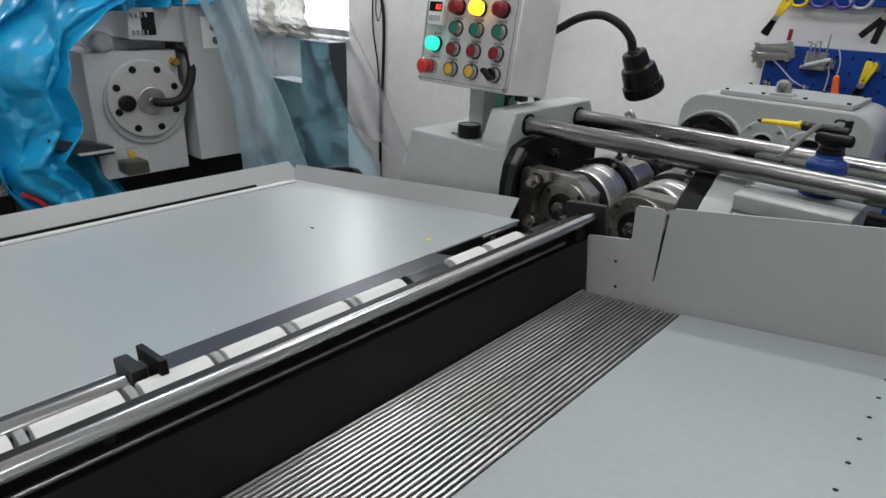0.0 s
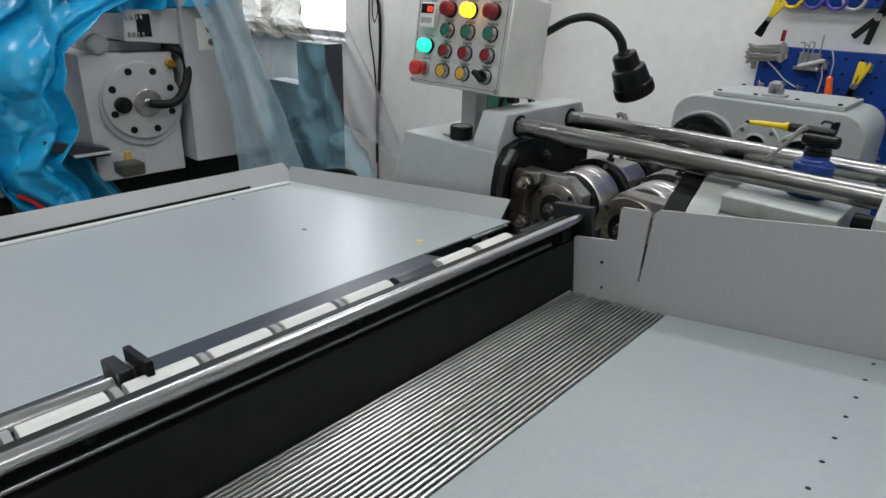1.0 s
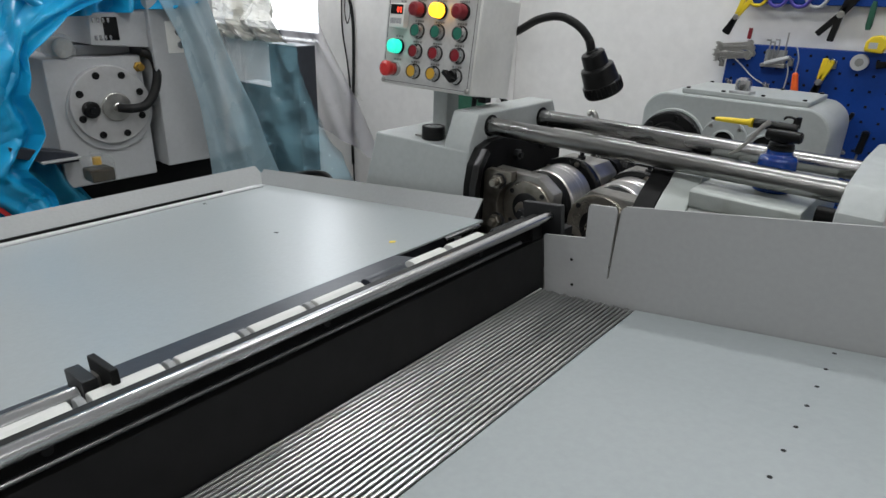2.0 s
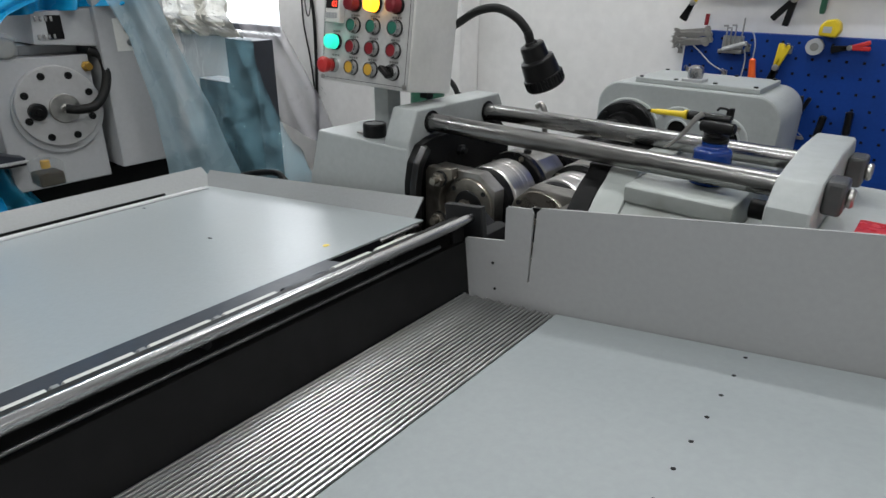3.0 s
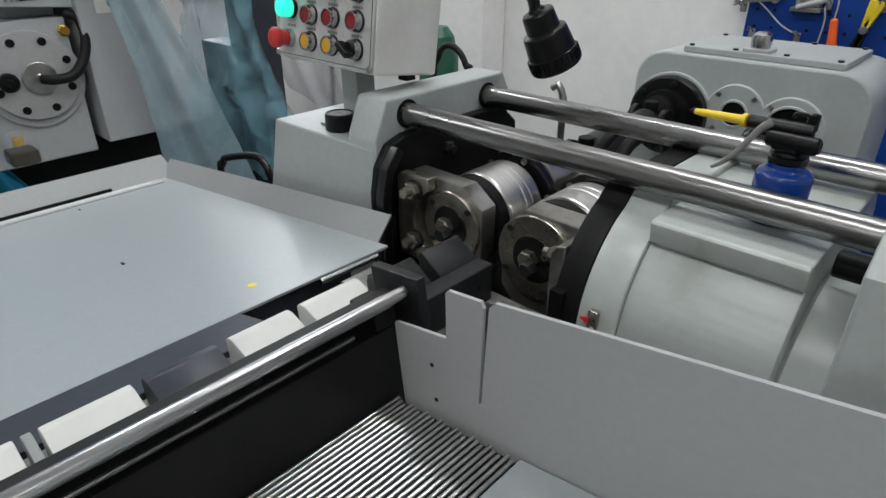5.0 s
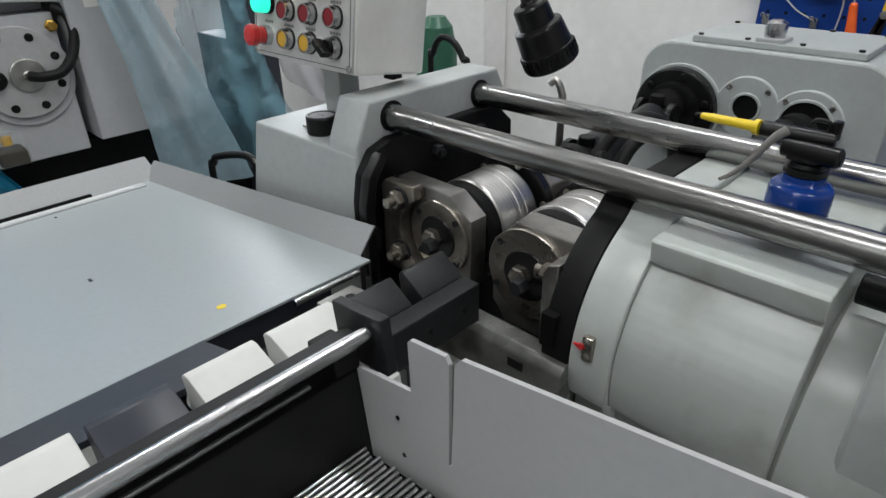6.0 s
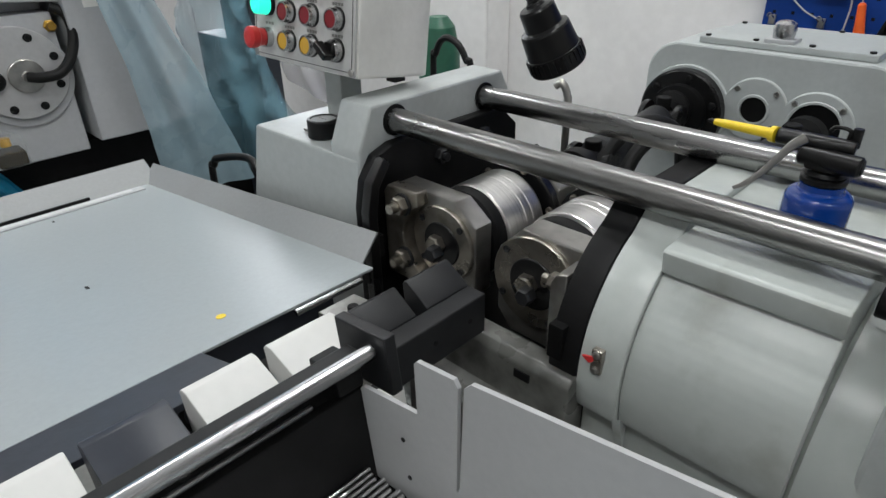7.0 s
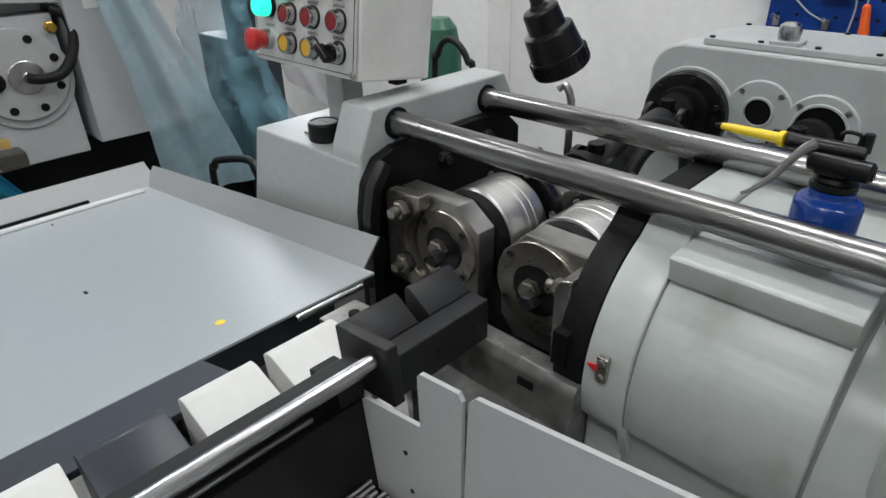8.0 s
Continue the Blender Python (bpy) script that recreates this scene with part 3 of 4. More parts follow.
for side, x, y, r in (("left", 0.549, 2.4045, 0.0500), ("right", 0.663, 2.409, 0.0508)):
    part("roll_collar", L((x, y - 0.0165, 0.829), (x, 3, 0.829), [(0, 0.044), (0.003, 0.0485), (0.016, 0.0485)], 48), DARK, mach)
    part(side + "_roll", L((x, y, 0.829), (x, 3, 0.829), [(d, k * r) for d, k in ROLL], 96), ROLLM, mach)
    rb = part("rear_bearing", L((x, 2.474, 0.829), (x, 3, 0.829), [(0, 0.045), (0.001, 0.0575), (0.010, 0.0575), (0.012, 0.0555)], 56), BLACKSHEEN, mach)
    for a in range(15, 375, 60):
        bx, bz = x + 0.051 * math.cos(radians(a)), 0.829 + 0.051 * math.sin(radians(a))
        part("bearing_screw", L((bx, 2.474, bz), (bx, 2.4, bz), [(0, 0.0042), (0.0025, 0.0042), (0.003, 0.003), (0.0015, 0.002)], 12), OILY, rb)
    rh = part("rear_housing", P([(x - 0.050, 0.79), (x - 0.050, 0.862), (x - 0.034, 0.878), (x + 0.034, 0.878), (x + 0.050, 0.862), (x + 0.050, 0.79)], "y", 2.4865, 2.542, 0.003), STEEL, mach)
    part("end_ring", L((x, 2.542, 0.829), (x, 3, 0.829), [(0, 0.046), (0.008, 0.046), (0.010, 0.043), (0.011, 0.034), (0.03, 0.03)], 48), STEEL, rh)
    part("grease_nipple", L((x, 2.512, 0.878), (x, 2.512, 2), [(0, 0.0062), (0.005, 0.0062), (0.0055, 0.0035), (0.011, 0.0035), (0.012, 0.0048), (0.015, 0.0042), (0.017, 0.002)], 12), GUN, rh)
part("rear_block", B(0.50, 0.73, 2.56, 2.60, 0.70, 0.80, 0.004), OILPAINT, mach)
prof = [(2.595, 0.45), (2.58, 0.885), (2.555, 0.9125), (2.352, 0.9125), (2.349, 0.910), (2.352, 0.892)] + arc(2.43, 0.80, 0.115, 129, 196, 16) + [(2.328, 0.7665), (2.328, 0.45)]
rs = part("right_slide", P(prof, "x", 0.7787, 0.899, 0.0018), SLIDE, mach)
ring = [(2.605, 0.45), (2.58, 0.893), (2.555, 0.9185), (2.390, 0.9185)] + arc(2.43, 0.80, 0.119, 117, 196, 18) + [(2.327, 0.7655), (2.327, 0.45)]
part("right_flange", P(ring, "x", 0.742, 0.7785, 0.0025), SLIDE, mach)
rc = part("right_cover", P(ring, "x", 0.715, 0.7415, 0.002), DARK, mach)
# near-black block in place of the dark notch
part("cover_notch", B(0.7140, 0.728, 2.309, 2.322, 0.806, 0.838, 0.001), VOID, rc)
part("cover_shoe", B(0.7155, 0.7405, 2.3155, 2.335, 0.735, 0.770, 0.0015), DARK, rc)
part("gusset", P([(2.3265, 0.735), (2.3265, 0.762), (2.3145, 0.775), (2.3150, 0.768)], "x", 0.776, 0.783), SLIDE, rs)
lt = part("latch", B(0.7545, 0.7635, 2.3085, 2.3145, 0.812, 0.834, 0.0008), OILY, rs)
for z in (0.830, 0.816):
    part("latch_screw", L((0.759, 2.3085, z), (0.759, 2, z), [(0, 0.0034), (0.0014, 0.0034), (0.0022, 0.002)], 14), STEEL, lt)
part("latch_tip", P([(0.7475, 0.8255), (0.7545, 0.8215), (0.7575, 0.8245), (0.7575, 0.8285)], "y", 2.3065, 2.3083), RED, lt, "red lever tip")
part("ram_cylinder", R((0.898, 2.43, 0.775), (1.0, 2.43, 0.775), 0.105, 0.004, 56), SLIDE, mach)
part("adjust_screw", R((0.905, 2.40, 0.9), (0.96, 2.40, 0.9), 0.011, 0.001, 20), DARK, mach)
eb = part("end_bracket", P([(2.32, 0.60), (2.335, 0.925), (2.365, 0.950), (2.455, 0.963), (2.552, 0.963), (2.57, 0.945), (2.572, 0.60)], "x", 0.930, 0.973, 0.004), PAINT, mach)
for y, z in BARS:
    part("tie_bar_nut", B(0.9735, 0.992, y - 0.0175, y + 0.0175, z - 0.0175, z + 0.0175, 0.004), NUT, eb)
    part("bar_end", R((0.992, y, z), (0.999, y, z), 0.010, 0.002, 24), STEEL, eb)
part("base_deck", B(0.9735, 1.34, 2.31, 2.6, 0.80, 0.895, 0.004), PAINT, mach)
part("warning_plate", P([(1.005, 0.8955), (1.20, 0.8955), (1.20, 0.8965), (1.005, 0.8965)], "y", 2.33, 2.45), RED, mach, "red plate on the deck")

dial = thing("level_gauge", "round black rimmed gauge on the machine top", "gauge", m=pose(0.362, 2.3605, 0.9022))
part("rim", L((0, 0, 0), (0, 0, 1), [(0, 0.017), (0.001, 0.0185), (0.019, 0.0185), (0.021, 0.0175), (0.0212, 0.015), (0.0195, 0.0145)], 40), BLACK, dial)
part("dial_face", R((0, 0, 0.0196), (0, 0, 0.0202), 0.0143, seg=32), PLATE, dial)
bars("dial_marks", dial, BLACK, -0.007, 0.007, 0.0, 0.0203, 0.0206, 4, 3)
part("clip", B(-0.036, -0.018, -0.004, 0.006, 0.0, 0.003, 0.0006), STEEL, dial)

# drive shafts with universal joints
for (x0, z0), (x1, z1) in (((0.53, 0.847), (0.556, 0.840)), ((0.722, 0.842), (0.683, 0.834))):
    ds = thing("drive_shaft", "dark greasy cardan drive shaft with universal joints", "drive shaft", "drive shafts")
    a, b = Vector((x0, 2.905, z0)), Vector((x1, 2.58, z1))
    w = (b - a).normalized()
    part("shaft_tube", lathe(new_bm(), a + w * 0.06, b - w * 0.05, [(0, 0.018), (0.01, 0.022), (0.12, 0.022), (0.125, 0.027), (0.2, 0.027), (0.21, 0.018)], 28), GUN, ds)
    for c, s in ((a, 1), (b, -1)):
        part("yoke", lathe(new_bm(), c, c + w * s, [(0, 0.03), (0.018, 0.03), (0.022, 0.02), (0.05, 0.02)], 24), DARK, ds)
        j = c + w * s * 0.05
        cr = new_bm()
        rod(cr, j + Vector((-0.03, 0, 0)), j + Vector((0.03, 0, 0)), 0.011, 0.001, 18)
        rod(cr, j + Vector((0, 0, -0.03)), j + Vector((0, 0, 0.03)), 0.011, 0.001, 18)
        part("joint_cross", cr, DARK, ds)
        for k in (-1, 1):
            e = j + Vector((0.022 * k, 0, 0))
            part("fork_ear", lathe(new_bm(), e, e + Vector((k, 0, 0)), [(0, 0.0125), (0, 0.021), (0.007, 0.021), (0.009, 0.019), (0.009, 0.0125)], 28), BLACKSHEEN, ds)

# two hoses made up to fill the dark area behind the rolls
for k, pts in enumerate(([(0.60, 2.60, 0.80), (0.61, 2.64, 0.87), (0.64, 2.68, 0.885), (0.69, 2.70, 0.86), (0.73, 2.69, 0.80)], [(0.56, 2.60, 0.82), (0.59, 2.66, 0.89), (0.62, 2.72, 0.87), (0.62, 2.76, 0.78)])):
    hs = thing("filler_hose", "black hose added to fill the dark shapes behind the rolls", "hose", "hoses")
    part("hose", tube(new_bm(), pts, 0.009, 16), RUBBER, hs)
    part("fitting", lathe(new_bm(), pts[0], pts[1], [(0, 0.012), (0.012, 0.012), (0.014, 0.009), (0.03, 0.009)], 6), STEEL, hs)

# ---- control box ----
cb = thing("control_box", "cream painted control box with push buttons and lamps", "control box", m=pose(0.252, 2.352, 0.979, -8, 0, 0))
part("enclosure", B(0, 0.187, 0.002, 0.10, 0, 0.145, 0.003), BOXW, cb)
fp = part("front_panel", B(0.002, 0.185, -0.001, 0.0018, 0.002, 0.143, 0.0006), FACE, cb)
seam = new_bm()
for a in ((0.0055, 0.1815, 0.0055, 0.0061), (0.0055, 0.1815, 0.1389, 0.1395), (0.0055, 0.0061, 0.0055, 0.1395), (0.1809, 0.1815, 0.0055, 0.1395)):
    box(seam, a[0], a[1], -0.0014, -0.0009, a[2], a[3])
part("seam", seam, DARK, fp)
for x in (0.006, 0.181):
    for z in (0.006, 0.139):
        part("panel_screw", L((x, -0.001, z), (x, -1, z), [(0, 0.004), (0.0015, 0.004), (0.0025, 0.0025)], 16), STEEL, fp)
U = [0.014 + 0.175 * u for u in (0.115, 0.34, 0.575, 0.822)]
VR = [0.001 + 0.133 * v for v in (0.863, 0.635, 0.405, 0.18)]


def button(x, z, material, kind):
    b = thing("push_button", {"lamp": "round domed indicator lamp on the control panel", "flat": "round push button with a chrome bezel", "stop": "red mushroom emergency stop button", "knob": "black rotary selector knob with a chrome bezel"}[kind],
              "button", "panel buttons", m=pose(0.252, 2.352, 0.979, -8, 0, 0) @ pose(x, -0.001, z))
    o, w = (0, 0, 0), (0, -1, 0)
    if kind == "lamp":
        part("collar", L(o, w, [(0, 0.0118), (0.004, 0.0118), (0.005, 0.012)], 32), DARK, b)
        part("lens", L((0, -0.004, 0), (0, -1, 0), [(0, 0.0110), (0.010, 0.0107), (0.014, 0.010), (0.016, 0.006)], 32), material, b)
    elif kind == "stop":
        part("bezel", L(o, w, [(0, 0.0110), (0.006, 0.0110), (0.008, 0.011)], 32), CHROME, b)
        part("mushroom", L((0, -0.008, 0), (0, -1, 0), [(0, 0.009), (0.007, 0.010), (0.009, 0.0115), (0.014, 0.0120), (0.017, 0.0115), (0.019, 0.007)], 32), material, b)
    else:
        part("gasket", L(o, w, [(0, 0.0118), (0.002, 0.0118)], 32), BLACK, b)
        part("bezel", L((0, -0.002, 0), (0, -1, 0), [(0, 0.0110), (0.006, 0.0110), (0.0085, 0.0102), (0.0085, 0.0088), (0.006, 0.0086)], 32), CHROME, b)
        if kind == "knob":
            k = new_bm()
            lathe(k, (0, -0.008, 0), (0, -1, 0), [(0, 0.0086), (0.006, 0.0083)], 28)
            box(k, -0.011, 0.011, -0.024, -0.013, -0.0035, 0.0035, 0.0015, Matrix.Rotation(radians(35), 4, "Y"))
            part("knob", k, material, b)
        else:
            part("cap", L((0, -0.008, 0), (0, -1, 0), [(0, 0.0086), (0.0015, 0.0083), (0.002, 0.008)], 28), material, b)
    return b


for c, m_ in ((1, RED), (2, LIT_Y), (3, RED)):
    button(U[c], VR[0], DKRED if m_ is RED else m_, "lamp")
for c in (1, 2, 3):
    button(U[c], VR[1], GREENB, "flat")
    button(U[c], VR[2], DKRED, "flat")
button(U[1], VR[3], AMBER, "flat")
button(U[2], VR[3], AMBER, "flat")
button(U[3], VR[3], BLACK, "knob")
button(U[0], -0.003 + 0.133 * 0.47, LIT_G, "lamp")
button(U[0] - 0.003, -0.004 + 0.133 * 0.215, RED, "stop")
n = 0
for c in (1, 2, 3):
    for r in range(4):
        bars("caption", fp, GREYN, U[c] - 0.009, U[c] + 0.010, -0.0011, VR[r] + 0.0125, VR[r] + 0.0155, 4 if r else 6, n)
        n += 1
for z in (0.0735, 0.0385):
    bars("caption", fp, GREYN, U[0] - 0.008, U[0] + 0.009, -0.0011, z, z + 0.003, 3, n)
bars("caption", fp, GREYN, U[0] - 0.004, U[0] + 0.009, -0.0011, 0.1255, 0.1285, 2, 50)
tm = thing("counter", "white digital counter with a red lit display", "counter", m=pose(0.252, 2.352, 0.979, -8, 0, 0) @ pose(U[0], -0.001, 0.105))
part("case", B(-0.0155, 0.0155, -0.012, 0, -0.018, 0.018, 0.0015), BOXW, tm)
part("display_window", B(-0.013, 0.013, -0.0128, -0.0121, 0.002, 0.016, 0.0002), BLACK, tm)
for i, ch in enumerate("02"):
    cu = bpy.data.curves.new("digit", "FONT")
    cu.body, cu.size, cu.extrude = ch, 0.011 * UNIT, 0.0001
    d = new("digit", cu)
    d.data.materials.append(LIT_R)
    d.parent = tm
    d.matrix_local = scaled(pose(0.0005 + 0.006 * i, -0.0131, 0.0048, 90, 0, 0))
for i in range(4):
    part("key", B(-0.012 + 0.0062 * i, -0.0075 + 0.0062 * i, -0.0135, -0.0119, -0.012, -0.004, 0.0003), LMACH, tm)
post = thing("box_post", "grey square steel post carrying the control box", "post")
part("tube", B(0.338, 0.368, 2.385, 2.415, 0.9022, 0.985, 0.002), PAINT, post)
part("foot_plate", B(0.325, 0.381, 2.380, 2.436, 0.9021, 0.906, 0.001), PAINT, post)
part("rear_leg", B(0.395, 0.41, 2.43, 2.445, 0.957, 0.985), BLACK, post)

lamp = thing("gooseneck_lamp", "black flexible gooseneck machine lamp", "lamp", m=pose(-0.005, 0, 0.004))
nb = part("neck", tube(new_bm(), [(0.41, 2.476, 1.050), (0.445, 2.468, 1.065), (0.485, 2.460, 1.083), (0.52, 2.461, 1.088), (0.549, 2.464, 1.077), (0.566, 2.470, 1.058), (0.569, 2.474, 1.042)], 0.006, 14, 10), RUBBER, lamp)
for k in range(9):
    u = k / 8
    p = Vector((0.5655, 2.4695, 1.0595)).lerp(Vector((0.569, 2.474, 1.043)), u)
    part("coil_ring", lathe(new_bm(), p, p + Vector((0.01, 0.007, -0.033)), [(0, 0.006), (0.0008, 0.0067), (0.0016, 0.006)], 16), RUBBER, nb)
ax, az = Vector((0.569, 2.474, 1.045)), Vector((0.587, 2.500, 0.980))
sh = part("shade", lathe(new_bm(), ax, az, [(0, 0.008), (0.003, 0.0095), (0.004, 0.016), (0.006, 0.0175), (0.024, 0.0185), (0.026, 0.0235), (0.028, 0.0245), (0.050, 0.0265), (0.0505, 0.0275), (0.066, 0.0285), (0.068, 0.027), (0.0682, 0.0245), (0.062, 0.022)], 48), BLACK, lamp)
q = (az - ax).to_track_quat("Z", "Y").to_matrix().to_4x4()
q.translation = ax
gr = new_bm()
for k in range(30):
    a = 2 * math.pi * k / 30
    box(gr, 0.0274, 0.0292, -0.0011, 0.0011, 0.052, 0.064, 0, q @ Matrix.Rotation(a, 4, "Z"))
part("grip_ribs", gr, BLACK, sh)
part("lens", lathe(new_bm(), ax + (az - ax).normalized() * 0.0625, az, [(0, 0.022), (0.001, 0.0218)], 32), GREYN, sh)
for a in range(0, 360, 60):
    p = q @ Vector((0.012 * math.cos(radians(a)), 0.012 * math.sin(radians(a)), 0.0635))
    part("led_lens", lathe(new_bm(), p, p + (az - ax), [(0, 0.0042), (0.001, 0.0038), (0.0015, 0.002)], 14), LMACH, sh)

# ---- gearbox ----
gb = thing("gearbox", "grey painted cast gearbox with round covers", "gearbox", m=pose(0.006, 0, -0.006))
gpts = [(0.458, 0.5), (0.458, 0.900)] + arc(0.506, 0.900, 0.048, 180, 90, 8)[1:] + arc(0.767, 0.900, 0.048, 90, 0, 8) + [(0.815, 0.5)]
part("body", P(gpts, "y", 2.93, 3.12, 0.004), PAINT, gb)
ld = part("lid", B(0.530, 0.768, 2.940, 3.10, 0.9485, 0.9585, 0.002), PAINT, gb)
for x in (0.54, 0.61, 0.685, 0.758):
    for y in (2.948, 3.09):
        part("lid_screw", R((x, y, 0.9585), (x, y, 0.9615), 0.0042, 0.0006, 12), BLACK, ld)
part("breather_base", B(0.622, 0.662, 2.942, 2.978, 0.9585, 0.964, 0.001), LMACH, ld)
part("breather", L((0.642, 2.96, 0.964), (0.642, 2.96, 2), [(0, 0.014), (0.012, 0.0155), (0.02, 0.014), (0.024, 0.008)], 24), CHROME, ld)
part("hub_rim", L((0.53, 2.93, 0.847), (0.53, 2.0, 0.847), [(0, 0.070), (0.004, 0.070), (0.005, 0.069)], 48), PAINT, gb)
hb2 = part("left_hub", L((0.53, 2.926, 0.847), (0.53, 2.0, 0.847), [(0, 0.0655), (0.016, 0.0655), (0.018, 0.062), (0.019, 0.045), (0.028, 0.043), (0.03, 0.03)], 48), BLACK, gb)
for a in range(20, 380, 60):
    x, z = 0.53 + 0.054 * math.cos(radians(a)), 0.847 + 0.054 * math.sin(radians(a))
    part("hub_bolt", L((x, 2.908, z), (x, 2, z), [(0, 0.006), (0.004, 0.006), (0.005, 0.0045)], 6), DARK, hb2)
for cx, cz, r, hole in ((0.634, 0.866, 0.046, 0.019), (0.718, 0.855, 0.050, 0.034)):
    cv = part("round_cover", L((cx, 2.93, cz), (cx, 2.0, cz), [(0, r), (0.004, r), (0.0055, r - 0.0015), (0.0056, hole + 0.004), (0.0075, hole + 0.003), (0.0075, hole), (0.001, hole)], 48), PAINT, gb)
    part("bore", R((cx, 2.9285, cz), (cx, 2.9275, cz), hole, seg=32), DARK, cv)
    for a in (45, 135, 225, 315):
        x, z = cx + (r - 0.007) * math.cos(radians(a)), cz + (r - 0.007) * math.sin(radians(a))
        part("cover_screw", L((x, 2.9246, z), (x, 2, z), [(0, 0.0042), (0.002, 0.0042), (0.0023, 0.0025), (0.001, 0.002)], 14), STEEL, cv)
part("base", B(0.45, 0.83, 2.9, 3.2, 0, 0.5), PAINT, gb)
hk = thing("bent_lever", "bent steel lever behind the machine", "lever")
part("rod", tube(new_bm(), [(0.507, 2.635, 0.70), (0.507, 2.635, 0.89), (0.505, 2.635, 0.918), (0.496, 2.635, 0.932), (0.488, 2.633, 0.927)], 0.005, 12), STEEL, hk)

# ---- oil can ----
can = thing("oil_can", "blue enamelled oil can with a black pump head", "oil can", m=pose(0.850, 2.4205, 0.9127))
part("can_body", L((0, 0, 0), (0, 0, 1), [(0, 0.0195), (0.0006, 0.0206), (0.0018, 0.0212)] + [(0.036 + z, r) for r, z in arc(0.0142, 0, 0.0070, 0, 84, 8)] + [(0.0445, 0.0140), (0.0485, 0.0140)], 72), BLUE_CAN, can)
bw = new_bm()
for k in range(5):
    box(bw, -0.0013, 0.0013, -0.0215, -0.0211, 0.006, 0.012 - (k % 2) * 0.002, 0, Matrix.Rotation(radians(15 + k * 9), 4, "Z"))
part("lettering", bw, LMACH, can)
part("cap", L((0, 0, 0.0485), (0, 0, 1), [(0, 0.0130), (0.001, 0.0145), (0.004, 0.0145), (0.005, 0.013), (0.007, 0.014), (0.009, 0.012)], 36), BLACK, can)
pump = part("pump_head", B(-0.012, 0.012, -0.0095, 0.0095, 0.050, 0.063, 0.004), BLACK, can)
part("pump_barrel", R((-0.016, -0.002, 0.058), (0.022, -0.006, 0.058), 0.0068, 0.0015, 24), BLACK, pump)
part("barrel_bore", R((0.0218, -0.006, 0.058), (0.0226, -0.006, 0.058), 0.0048, seg=20), DARK, pump)
part("spout_arm", R((0.014, 0.004, 0.066), (-0.033, -0.001, 0.067), 0.0055, 0.001, 20), BLACK, pump)
part("post", R((0.012, 0.006, 0.066), (0.012, 0.006, 0.079), 0.0032, 0.0006, 14), BLACK, pump)
part("wire_hook", tube(new_bm(), [(0.008, 0.004, 0.070), (0.008, 0.004, 0.077), (0.0, 0.004, 0.078), (-0.003, 0.004, 0.075)], 0.0014, 8), BLACK, pump)
part("nozzle", lathe(new_bm(), (-0.033, -0.001, 0.067), (-0.080, 0.011, 0.064), [(0, 0.0055), (0.004, 0.0055), (0.0045, 0.0038), (0.040, 0.0032), (0.0485, 0.0024)], 20), YELLOW, pump)
part("nozzle_tip", lathe(new_bm(), (-0.080, 0.011, 0.064), (-0.087, 0.013, 0.0635), [(0, 0.0026), (0.006, 0.0012)], 14), DARK, pump)
lever = tube(new_bm(), [(-0.012, -0.009, 0.073), (-0.019, -0.013, 0.066), (-0.030, -0.019, 0.048), (-0.040, -0.025, 0.036), (-0.047, -0.029, 0.031)], 0.0034, 12, 8, 0.0013)
bmesh.ops.transform(lever, matrix=Matrix.Translation((0, -0.019, 0)) @ Matrix.Diagonal((1, 0.35, 1, 1)) @ Matrix.Translation((0, 0.019, 0)), verts=lever.verts[:])
part("trigger", lever, STEEL, pump)
pump.location = Vector((-0.001, -0.004, 0.0085)) * UNIT
tagged(part("magnet_block", P([(0.0, 0.0), (0.045, 0.0), (0.047, 0.01), (0.04, 0.014), (0.006, 0.014), (0.001, 0.009)], "y", 0, 0.03, 0.002), LMACH), "small grey magnet block on the slide", "block").location = Vector((0.79, 2.54, 0.9127)) * UNIT

# ---- pegboard and tools ----
pb = thing("pegboard", "blue perforated steel tool board on the wall", "pegboard", "tool boards")
part("board", B(0.48, 1.9, 3.375, 3.397, 0.50, 1.022, 0.002), PEG, pb)
pr = new_bm()
for i in range(24):
    for j in range(14):
        x, z = 0.50 + 0.0345 * i, 1.005 - 0.0345 * j
        box(pr, x - 0.0029, x + 0.0029, 3.3745, 3.3751, z - 0.0029, z + 0.0029)
tagged(part("perforation", pr, DARK, pb), kind="stuff")
pb2 = thing("pegboard", "blue perforated steel tool board above the other", "pegboard", "tool boards")
part("board", B(0.50, 1.9, 3.375, 3.397, 1.118, 1.6, 0.002), PEG, pb2)
pr = new_bm()
for i in range(20):
    for j in range(2):
        x, z = 0.53 + 0.0345 * i, 1.135 + 0.0345 * j
        box(pr, x - 0.0029, x + 0.0029, 3.3745, 3.3751, z - 0.0029, z + 0.0029)
tagged(part("perforation", pr, DARK, pb2), kind="stuff")
YT = 3.362


def pliers(label, x, z, size, handle, tilt, open_=14):
    t = thing("pliers", label, "pliers", "hanging tools", m=pose(x, YT, z, 0, tilt, 0))
    for s in (-1, 1):
        m_ = Matrix.Rotation(radians(s * open_), 4, "Y")
        part("handle", box(new_bm(), -0.006 * size, 0.006 * size, -0.005, 0.005, 0.005, 0.05 * size, 0.0025, m_), handle, t)
        part("jaw", box(new_bm(), -0.006 * size, 0.006 * size, -0.004, 0.004, -0.045 * size, 0.004, 0.002, Matrix.Rotation(radians(s * open_ * 0.6), 4, "Y")), DARK, t)
    part("pivot", R((0, -0.006, 0), (0, 0.006, 0), 0.007 * size, 0.001, 16), STEEL, t)
    return t


